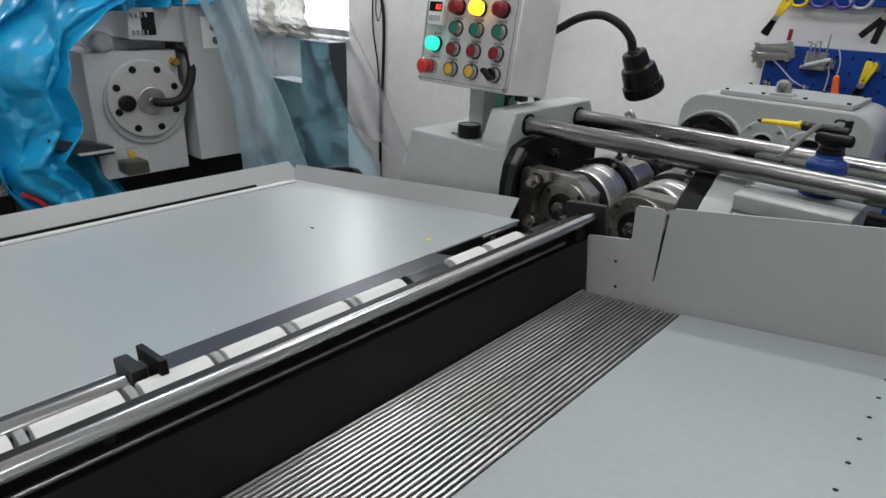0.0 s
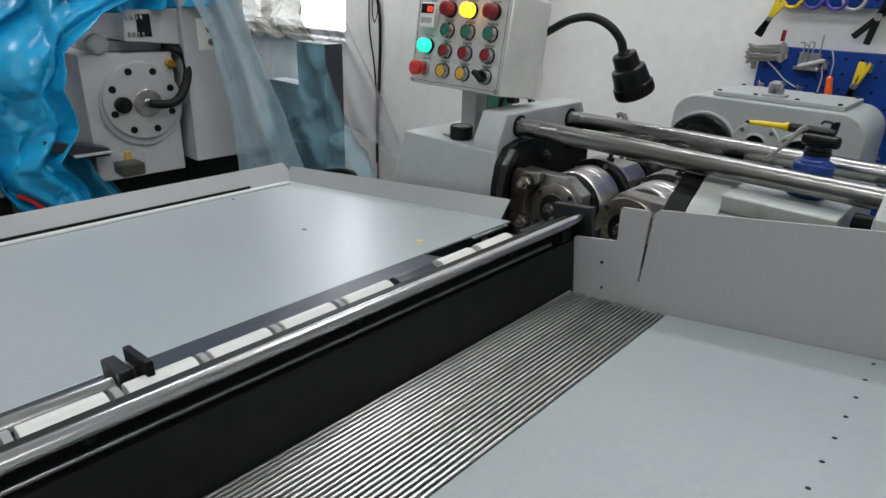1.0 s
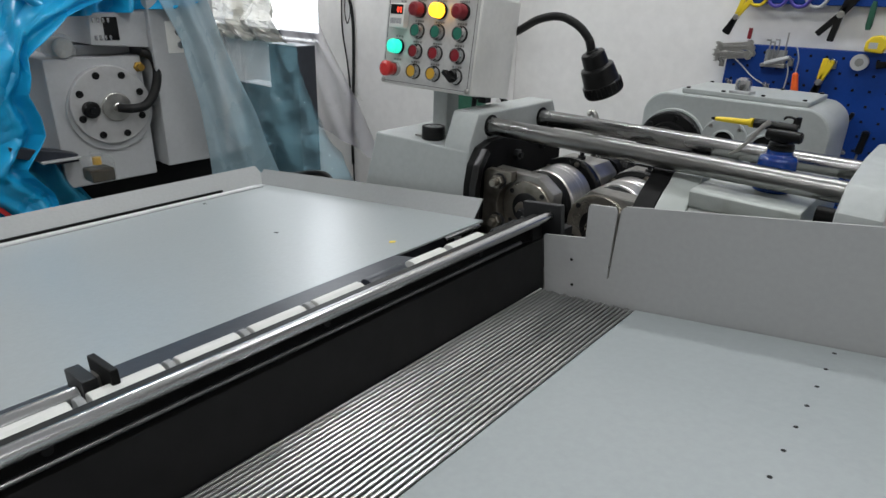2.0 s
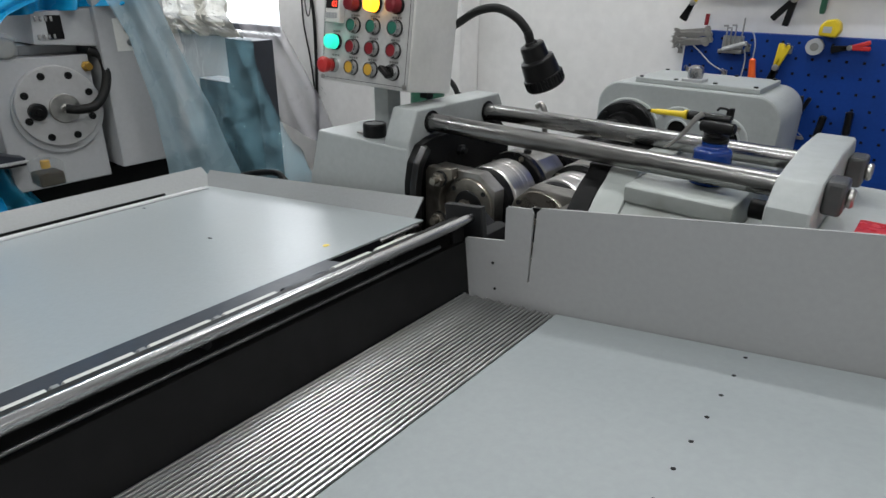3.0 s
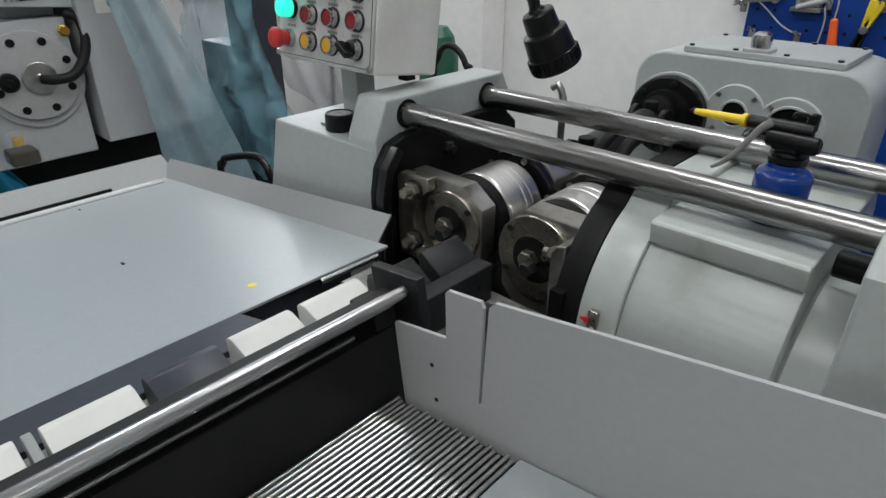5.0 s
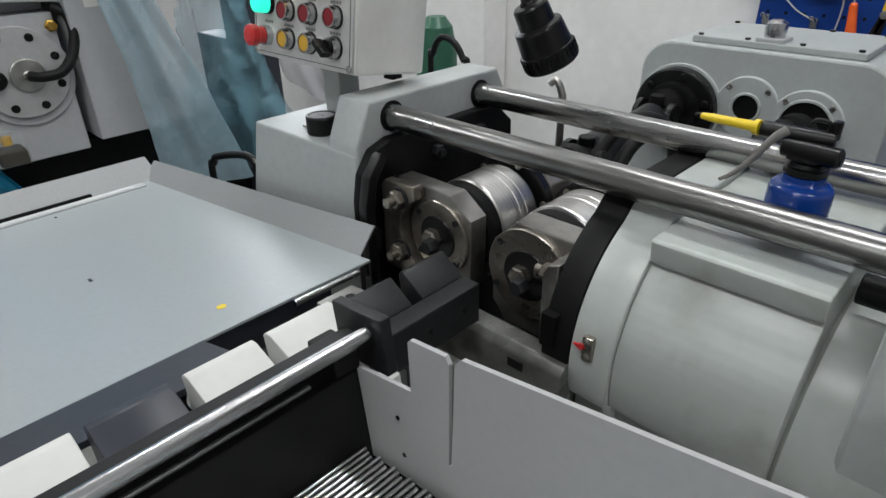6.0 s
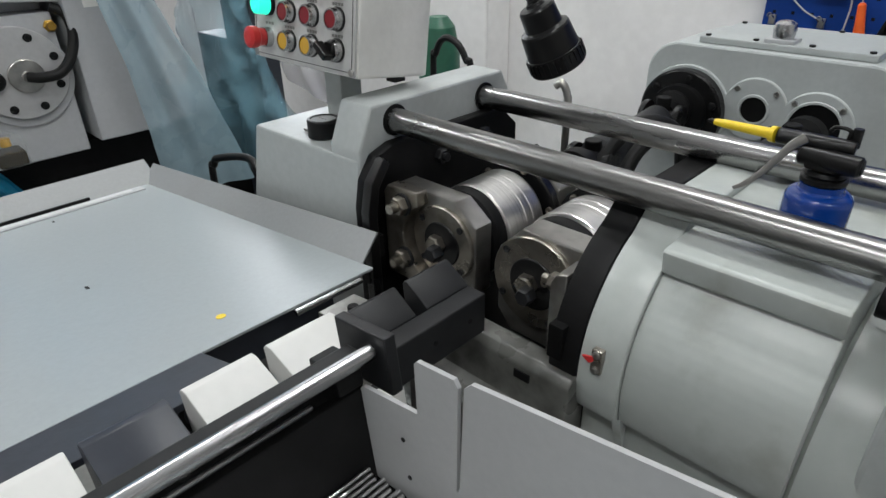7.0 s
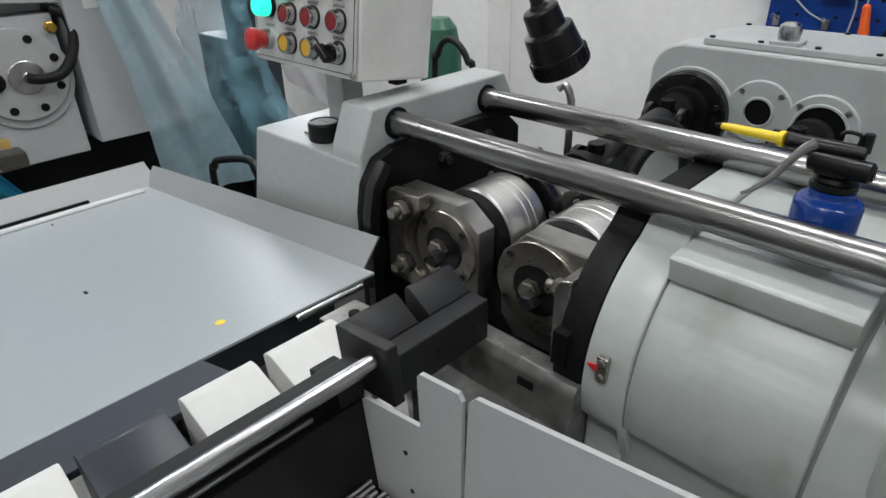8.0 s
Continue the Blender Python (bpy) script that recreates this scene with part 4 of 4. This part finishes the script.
pliers("pliers with yellow handles hanging on the board", 0.705, 0.948, 1.1, YELLOW, 12, 8)
pliers("black crimping pliers hanging over the board edge", 0.715, 1.10, 1.2, BLACK, 205, 16)
pliers("black handled pliers hanging low on the board", 0.778, 0.85, 0.8, BLACK, 8)
pliers("scissors with yellow grips above the wrenches", 0.487, 1.085, 1.0, YELLOW, 25, 10)
pliers("small red and yellow handled pliers on the board", 0.845, 1.002, 0.8, RED, 80, 10)
tp = thing("tape_measure", "yellow tape measure hanging on the board", "tape measure", "hanging tools", m=pose(0.800, YT - 0.004, 1.040))
part("case", P([(-0.020, -0.015), (0.016, -0.018), (0.023, -0.003), (0.019, 0.013), (0.008, 0.021), (-0.010, 0.018), (-0.020, 0.006)], "y", -0.016, 0.016, 0.004), YELLOW, tp)
part("badge", B(-0.012, 0.005, -0.0166, -0.0159, -0.008, 0.005), LMACH, tp)
rl = thing("tape_roll", "roll of clear sealing tape on a hook", "tape roll", "hanging tools", m=pose(0.777, YT, 1.0))
part("roll", L((0, 0.006, 0), (0, -1, 0), [(0, 0.011), (0.0, 0.018), (0.014, 0.018), (0.014, 0.011)], 28), LMACH, rl)
part("core", R((0, 0.005, 0), (0, -0.0085, 0), 0.009, seg=20), GREYN, rl)
sd = thing("screwdriver", "orange handled screwdriver hanging on the board", "screwdriver", "hanging tools", m=pose(0.655, YT, 0.935, 0, -8, 0))
part("handle", L((0, 0, 0.03), (0, 0, -1), [(0, 0.004), (0.004, 0.007), (0.03, 0.008), (0.055, 0.010), (0.06, 0.006)], 18), ORANGE, sd)
part("loop", tube(new_bm(), [(0, 0, 0.03), (0.004, 0, 0.06), (0.0, 0, 0.085), (-0.004, 0, 0.09)], 0.0015, 8), LMACH, sd)
hx = thing("hex_key_rack", "steel holder with hex keys", "tool rack", "hanging tools", m=pose(0.595, YT, 0.985))
part("bracket", B(-0.026, 0.03, -0.012, 0.012, -0.012, -0.004, 0.001), STEEL, hx)
part("back", B(-0.022, 0.026, 0.004, 0.011, -0.004, 0.028, 0.001), PLATE, hx)
part("white_tube", R((-0.014, -0.014, -0.004), (0.038, -0.014, 0.014), 0.0055, 0.001, 16), LMACH, hx)
for k, (x, h_) in enumerate(((-0.014, 0.05), (-0.004, 0.046), (0.006, 0.052), (0.022, 0.07))):
    part("hex_key", tube(new_bm(), [(x, 0, -0.003), (x, 0, h_ - 0.004), (x - 0.002, 0, h_), (x - 0.010, 0, h_)] if k < 3 else [(x, 0, -0.003), (x, 0, h_)], 0.0019, 8, 4), STEEL, hx)
rnd = random.Random(4)
for k in range(7):
    sp = thing("spanner", "chrome combination spanner lying in a bundle on hooks", "spanner", "spanners", m=pose(0.500 + rnd.uniform(-0.006, 0.006), YT - 0.004 * (k % 3), 0.988 + 0.0055 * k, 0, rnd.uniform(-9, 9), 0))
    part("shank", B(-0.034, 0.034, -0.002, 0.002, -0.0035, 0.0035, 0.0012), STEEL, sp)
    part("ring_end", L((0.038, 0.003, 0), (0.038, -1, 0), [(0, 0.005), (0, 0.008), (0.005, 0.008), (0.005, 0.005)], 18), STEEL, sp)
    part("open_end", P([(-0.030, -0.004), (-0.040, -0.008), (-0.047, -0.006), (-0.041, -0.002), (-0.041, 0.003), (-0.047, 0.007), (-0.040, 0.009), (-0.030, 0.005)], "y", -0.002, 0.002), STEEL, sp)
rg = thing("red_marker", "dark red marker standing behind the spanners", "marker", "hanging tools", m=pose(0.528, YT, 1.045))
part("body", R((0, 0, -0.01), (0.001, 0, 0.016), 0.005, 0.001, 14), DKRED, rg)
wr = thing("white_cord", "thin white cord hanging between two hooks", "cord")
part("cord", tube(new_bm(), [(0.505, YT, 0.985), (0.525, YT, 0.97), (0.555, YT, 0.945), (0.585, YT, 0.93)], 0.0016, 8), LMACH, wr)
part("cord", tube(new_bm(), [(0.628, YT, 0.985), (0.634, YT, 0.96), (0.632, YT, 0.92), (0.626, YT, 0.88)], 0.0016, 8), LMACH, wr)
for x, z in ((0.59, 0.925), (0.472, 0.975), (0.633, 0.99), (0.725, 0.992), (0.50, 0.925)):
    hkk = thing("board_hook", "small chrome peg hook on the board", "hook", "board hooks", m=pose(x, 3.37, z))
    part("plate", B(-0.006, 0.006, -0.003, 0.004, -0.012, 0.006, 0.001), STEEL, hkk)
    part("wire", tube(new_bm(), [(-0.004, -0.004, 0.0), (-0.005, -0.018, 0.006), (0.0, -0.022, 0.012), (0.005, -0.018, 0.006), (0.004, -0.004, 0)], 0.0013, 8), CHROME, hkk)
for k, (x, m_) in enumerate(((0.575, PURPLE), (0.625, PURPLE), (0.66, LMACH), (0.53, YELLOW))):
    cr_ = thing("cable_ring", ("coil of purple cord on the upper board", "coil of purple cord on the upper board", "coil of clear hose on the upper board", "coil of yellow cord on the upper board")[k], "coil", "coils", m=pose(x, YT, 1.135))
    part("coil", tube(new_bm(), [(0.022 * math.cos(radians(a)), -0.004 * (a > 300), 0.022 * math.sin(radians(a))) for a in range(90, 451, 30)], 0.004, 10, 4), m_, cr_)
for x, z, tilt in ((0.826, 0.822, 6), (0.880, 0.838, -3)):
    lt_ = thing("screwdriver", "black handled screwdriver hanging low on the board", "screwdriver", "hanging tools", m=pose(x, YT, z, 0, tilt, 0))
    part("handle", L((0, 0, 0.028), (0, 0, -1), [(0, 0.004), (0.003, 0.0085), (0.03, 0.0075), (0.052, 0.0085), (0.056, 0.004)], 14), BLACK, lt_)
    part("blade", R((0, 0, -0.028), (0, 0, -0.09), 0.0022, 0.0004, 10), STEEL, lt_)
cl_ = thing("board_hook", "wide chrome clip on the blue board", "hook", "board hooks", m=pose(0.779, 3.37, 0.797))
part("wire", tube(new_bm(), [(-0.018, -0.004, -0.002), (-0.016, -0.02, 0.004), (0.0, -0.024, 0.014), (0.016, -0.02, 0.004), (0.018, -0.004, -0.002)], 0.0016, 8), CHROME, cl_)
part("plate", B(-0.018, 0.018, -0.004, 0.003, -0.010, -0.002, 0.001), STEEL, cl_)
dg = thing("green_file", "dark green handled file hanging on the wall", "file", "hanging tools", m=pose(0.775, YT, 1.10))
part("handle", L((0, 0, -0.03), (0.002, 0, 1), [(0, 0.005), (0.01, 0.007), (0.05, 0.006), (0.06, 0.004)], 16), DKGREEN, dg)

# ---- left machine ----
lm = thing("grinding_machine", "pale grey machine tool partly wrapped in blue plastic", "machine")
hbx = part("head_box", P([(2.183, 0.60), (2.183, 0.936), (2.428, 0.936), (2.428, 0.60)], "x", -1.2, -0.785, 0.004), LMACH, lm)
part("head_step", B(-1.2, -0.84, 2.24, 2.426, 0.936, 0.962, 0.003), LMACH, lm)
fl = part("flange", L((-0.7845, 2.324, 0.812), (0, 2.324, 0.812), [(0, 0.1035), (0.016, 0.1035), (0.018, 0.1015)], 72), DISC, lm)
# pale ring set low behind the flange, added to stand in for its shadow
part("flange_shadow_ring", L((-0.7848, 2.326, 0.800), (0, 2.326, 0.800), [(0, 0.112), (0.006, 0.112), (0.007, 0.111)], 72), LMACH, lm)
for a in (20, 64, 110, 155, 200, 245, 290, 335):
    y, z = 2.324 + 0.084 * math.cos(radians(a)), 0.812 + 0.084 * math.sin(radians(a))
    part("flange_bolt", L((-0.767, y, z), (0, y, z), [(0, 0.0095), (0.0025, 0.0095), (0.003, 0.0085), (0.003, 0.005), (0.0012, 0.0045)], 18), BLACK, fl)
hubm = part("hub", L((-0.767, 2.335, 0.806), (0, 2.335, 0.806), [(0, 0.038), (0.006, 0.038), (0.0075, 0.036), (0.0076, 0.012), (0.012, 0.012), (0.014, 0.009)], 48), STEEL, fl)
part("sight_plug", L((-0.767, 2.268, 0.806), (0, 2.268, 0.806), [(0, 0.022), (0.012, 0.022), (0.016, 0.018), (0.017, 0.009), (0.022, 0.008)], 32), BLACK, fl)
part("hose", tube(new_bm(), [(-0.752, 2.335, 0.806), (-0.735, 2.36, 0.803), (-0.735, 2.40, 0.808), (-0.745, 2.435, 0.84), (-0.755, 2.455, 0.89), (-0.765, 2.452, 0.93), (-0.78, 2.43, 0.945)], 0.012, 16, 10), RUBBER, fl, "black rubber oil hose")
part("hose_fitting", R((-0.756, 2.340, 0.806), (-0.742, 2.362, 0.803), 0.009, 0.001, 18), CHROME, fl)
part("brass_fitting", L((-0.785, 2.418, 0.905), (-0.74, 2.418, 0.905), [(0, 0.014), (0.006, 0.014), (0.008, 0.010), (0.02, 0.010)], 6), mat("brass", (0.45, 0.27, 0.05), 0.35, 0.8), hbx)
part("column", B(-1.2, -0.745, 2.447, 2.64, 0.625, 1.5, 0.004), LMACH, lm)
part("label_plate", B(-0.7455, -0.7435, 2.49, 2.545, 0.94, 1.025, 0.001), BOXW, lm)
part("lock", L((-0.7435, 2.528, 0.962), (0, 2.528, 0.962), [(0, 0.010), (0.006, 0.010), (0.007, 0.006)], 20), CHROME, lm)
part("lock", L((-0.7435, 2.528, 0.997), (0, 2.528, 0.997), [(0, 0.012), (0.004, 0.012), (0.005, 0.008)], 20), DARK, lm)
chd = part("control_head", P([(2.298, 0.968), (2.305, 1.044), (2.62, 1.058), (2.62, 0.955), (2.46, 0.955)], "x", -1.1, -0.765, 0.003), LMACH, lm)
part("screen", B(-0.766, -0.763, 2.335, 2.372, 0.978, 1.036, 0.001), BLACK, chd)
for y in (2.312, 2.324, 2.336, 2.348):
    for z in (0.985, 1.028):
        part("indicator", B(-0.7655, -0.760, y - 0.003, y + 0.003, z - 0.006, z + 0.006, 0.001), CHROME, chd)
part("arm", P([(2.06, 0.715), (2.06, 0.74), (2.17, 0.712), (2.21, 0.700), (2.21, 0.680), (2.16, 0.680)], "x", -0.80, -0.745, 0.002), SLATE, lm)
part("arm_plate", B(-0.79, -0.73, 2.12, 2.213, 0.69, 0.695, 0.001, None), LMACH, lm)
part("base", B(-1.3, -0.87, 2.05, 2.9, 0, 0.6), DARK, lm)
dc = thing("machine_column", "dark slate machine column under clear plastic", "column")
part("side_body", B(-1.06, -0.8455, 2.90, 2.98, 0.0, 0.80, 0.003), SLATE, dc)
part("body", B(-0.845, -0.69, 2.885, 2.96, 0.0, 0.948, 0.003), SLATE, dc)
gl_ = thing("oil_cup", "clear plastic oil cup half full of amber oil", "oil cup", m=pose(-0.70, 2.236, 0.632))
GLASS = mat("clear_plastic", (0.45, 0.48, 0.46), 0.06, spread=0.02, alpha=0.12, bump=0, rough_spread=0.02)
part("cup", B(-0.033, 0.033, -0.033, 0.033, 0, 0.065, 0.006), GLASS, gl_)
part("oil", B(-0.03, 0.03, -0.03, 0.03, 0.003, 0.036, 0.005), mat("amber_oil", (0.022, 0.013, 0.003), 0.12, spec=0.3), gl_)
part("cap", R((0, 0, 0.065), (0, 0, 0.078), 0.016, 0.002, 24), GLASS, gl_)
part("yellow_valve", R((0, 0, 0.045), (0, 0, 0.064), 0.011, 0.001, 18), AMBER, gl_)
wp = thing("wrapped_part", "round steel part wrapped in clear plastic film", "wrapped part", m=pose(-0.80, 2.235, 0.962))
part("disc", R((-0.03, 0, 0), (0.02, 0, 0), 0.026, 0.003, 28), STEEL, wp)
FILM = mat("clear_film", (0.8, 0.85, 0.86), 0.12, spread=0.05, alpha=0.25, grain=30, bump=0.3)
fm = L((-0.045, 0.0, 0), (1, 0, 0), [(0, 0.012), (0.01, 0.034), (0.03, 0.036), (0.06, 0.032), (0.075, 0.018)], 40)
for v in fm.verts:
    v.co += Vector((1, 1, 1)) * 0.005 * noise.noise(v.co * 60)
part("film", fm, FILM, wp)

# ---- plastic sheets ----
tarp = thing("blue_tarp", "crumpled bright blue plastic sheet draped over the machine", "tarp")
shell(part("front_sheet", drape([((-0.95, 2.13, 1.22), (-0.72, 2.40, 1.12)), ((-0.93, 2.06, 1.04), (-0.73, 2.24, 1.04)), ((-0.92, 1.97, 0.94), (-0.74, 2.15, 0.945)), ((-0.90, 1.90, 0.86), (-0.74, 2.125, 0.86)), ((-0.88, 1.90, 0.76), (-0.73, 2.135, 0.76)), ((-0.86, 1.935, 0.66), (-0.73, 2.10, 0.68)), ((-0.84, 1.98, 0.60), (-0.74, 2.13, 0.56)), ((-0.82, 2.03, 0.50), (-0.74, 2.19, 0.44))], 90, 110, 0.026, 0.040, 3, 2.0, (1, 0, 0), 8, 0.22), TARP, tarp), 0.001)
shell(part("top_sheet", drape([((-1.1, 2.05, 1.42), (-0.8, 2.75, 1.42)), ((-0.85, 2.10, 1.25), (-0.72, 2.72, 1.24)), ((-0.80, 2.14, 1.12), (-0.715, 2.60, 1.09)), ((-0.79, 2.19, 1.03), (-0.735, 2.53, 1.062))], 100, 66, 0.034, 0.038, 4, 5.0, (1, 0, 0), 9, 0.22), TARP, tarp), 0.001)
# shaded copy of the tarp blue: teal film colour darkened for the low sheet
SHADED_FILM = mat("shaded_teal_film", (0.02, 0.22, 0.36), 0.35, spread=0.1, grain=20, alpha=0.9)
shell(part("low_sheet", drape([((-0.83, 2.05, 0.70), (-0.80, 2.17, 0.70)), ((-0.83, 2.05, 0.58), (-0.79, 2.24, 0.56)), ((-0.83, 2.05, 0.40), (-0.79, 2.34, 0.40))], 50, 40, 0.02, 0.015, 3, 9.0), SHADED_FILM, tarp), 0.001)
SHEET = mat("pale_blue_film", (0.33, 0.46, 0.52), 0.28, spread=0.06, grain=18, alpha=0.62, spot=(0.42, 0.55, 0.61), bump=0.15)
SHEET2 = mat("blue_film", (0.21, 0.41, 0.50), 0.14, spread=0.08, grain=25, alpha=0.46, spot=(0.40, 0.56, 0.64), spot_scale=9, spot_amount=0.25, bump=0.3)
MILK = mat("milky_film", (0.62, 0.60, 0.53), 0.3, spread=0.06, grain=18, alpha=0.9, bump=0.3)
PINK = mat("clear_haze_film", (0.66, 0.64, 0.70), 0.3, spread=0.04, grain=18, alpha=0.42, bump=0.15)
ps = thing("plastic_sheet", "translucent pale blue plastic sheet hanging from the machine", "plastic sheet", "plastic sheets")
part("sheet", drape([((-0.70, 2.43, 1.14), (-0.69, 2.57, 1.14)), ((-0.695, 2.50, 0.98), (-0.68, 2.63, 0.95)), ((-0.69, 2.53, 0.80), (-0.67, 2.695, 0.78)), ((-0.685, 2.552, 0.62), (-0.66, 2.75, 0.60)), ((-0.68, 2.56, 0.45), (-0.65, 2.79, 0.45))], 90, 90, 0.016, 0.004, 2.5, 12.0, (1, 0, 0), 8), SHEET, ps)
ps2 = thing("plastic_sheet", "wrinkled blue film wrapped round the dark column", "plastic sheet", "plastic sheets")
part("sheet", drape([((-1.08, 2.86, 0.965), (-0.68, 2.87, 0.955)), ((-1.06, 2.84, 0.85), (-0.61, 2.85, 0.85)), ((-1.02, 2.82, 0.70), (-0.49, 2.84, 0.70)), ((-0.98, 2.80, 0.58), (-0.36, 2.82, 0.59)), ((-0.96, 2.80, 0.45), (-0.33, 2.82, 0.47))], 110, 110, 0.014, 0.017, 4, 21.0, (0.3, -1, 0), 13, 0.45), SHEET2, ps2)
part("haze_layer", drape([((-1.15, 3.09, 1.14), (-0.92, 3.10, 1.12)), ((-1.05, 3.09, 0.98), (-0.80, 3.10, 0.94)), ((-0.95, 3.09, 0.80), (-0.64, 3.10, 0.76)), ((-0.88, 3.09, 0.65), (-0.50, 3.10, 0.54))], 50, 50, 0.012, 0.004, 3, 31.0, (0.3, -1, 0), 8), PINK, ps2, "hazy clear film layer")
ps4 = thing("plastic_sheet", "bunched milky plastic film heaped over the machine top", "plastic sheet", "plastic sheets")
part("sheet", drape([((-1.22, 2.93, 1.30), (-0.85, 2.95, 1.30)), ((-1.20, 2.86, 1.12), (-0.80, 2.88, 1.11)), ((-1.22, 2.82, 1.02), (-0.74, 2.84, 1.02)), ((-1.16, 2.86, 0.95), (-0.72, 2.88, 0.955))], 50, 40, 0.03, 0.026, 4, 41.0, (0.3, -1, 0), 18), MILK, ps4, "", False)

# ---- clutter behind the tray ----
gc = thing("gas_cylinder", "dark green steel gas cylinder behind the machine", "gas cylinder")
part("body", L((-0.03, 2.95, 0), (-0.03, 2.95, 1), [(0, 0.04), (0.01, 0.045), (0.86, 0.045), (0.91, 0.035), (0.93, 0.02)], 36), DKGREEN, gc)
ch = thing("cable", "black cable looped behind the control box", "cable")
part("cord", tube(new_bm(), [(0.10, 2.80, 0.0), (0.10, 2.80, 0.80), (0.12, 2.79, 0.90), (0.16, 2.78, 0.93), (0.20, 2.78, 0.90), (0.215, 2.78, 0.80), (0.215, 2.78, 0.0)], 0.006, 10), RUBBER, ch)
tl = thing("hand_truck", "black tubular hand truck standing behind the tray", "hand truck")
part("handle", tube(new_bm(), [(-0.27, 2.5, 0.02), (-0.265, 2.5, 0.60), (-0.245, 2.5, 0.675), (-0.215, 2.5, 0.695), (-0.11, 2.5, 0.722), (-0.072, 2.5, 0.712), (-0.052, 2.5, 0.675), (-0.04, 2.5, 0.60), (-0.04, 2.5, 0.02)], 0.0075, 14), BLACK, tl)
part("toe_plate", B(-0.3, -0.02, 2.45, 2.6, 0.0, 0.02, 0.003), DARK, tl)
part("cross_bar", R((-0.266, 2.5, 0.60), (-0.04, 2.5, 0.60), 0.006, 0.001, 14), BLACK, tl)
tb_ = thing("side_cabinet", "dark machine cabinet with black levers", "cabinet")
part("cabinet", B(-1.25, -0.82, 1.55, 1.98, 0.0, 0.62, 0.01), DARK, tb_)
part("lever", R((-0.83, 1.93, 0.62), (-0.84, 1.90, 0.85), 0.012, 0.002, 16), BLACK, tb_)
part("chrome_nut", L((-0.82, 1.955, 0.60), (-0.82, 1.955, 1), [(0, 0.016), (0.012, 0.016), (0.013, 0.010), (0.03, 0.010)], 12), CHROME, tb_)
part("red_hose", tube(new_bm(), [(-0.80, 1.99, 0.60), (-0.79, 2.02, 0.58), (-0.78, 2.05, 0.54)], 0.006, 10), RED, tb_)
sb = thing("shelf_clutter", "grey steel shelf with dark parts by the far wall", "shelf")
part("shelf_board", B(-2.6, -1.4, 2.0, 2.4, 1.0, 1.02), LMACH, sb)
part("cabinet_box", B(-2.5, -1.6, 2.05, 2.4, 0.0, 0.98, 0.01), SLATE, sb)
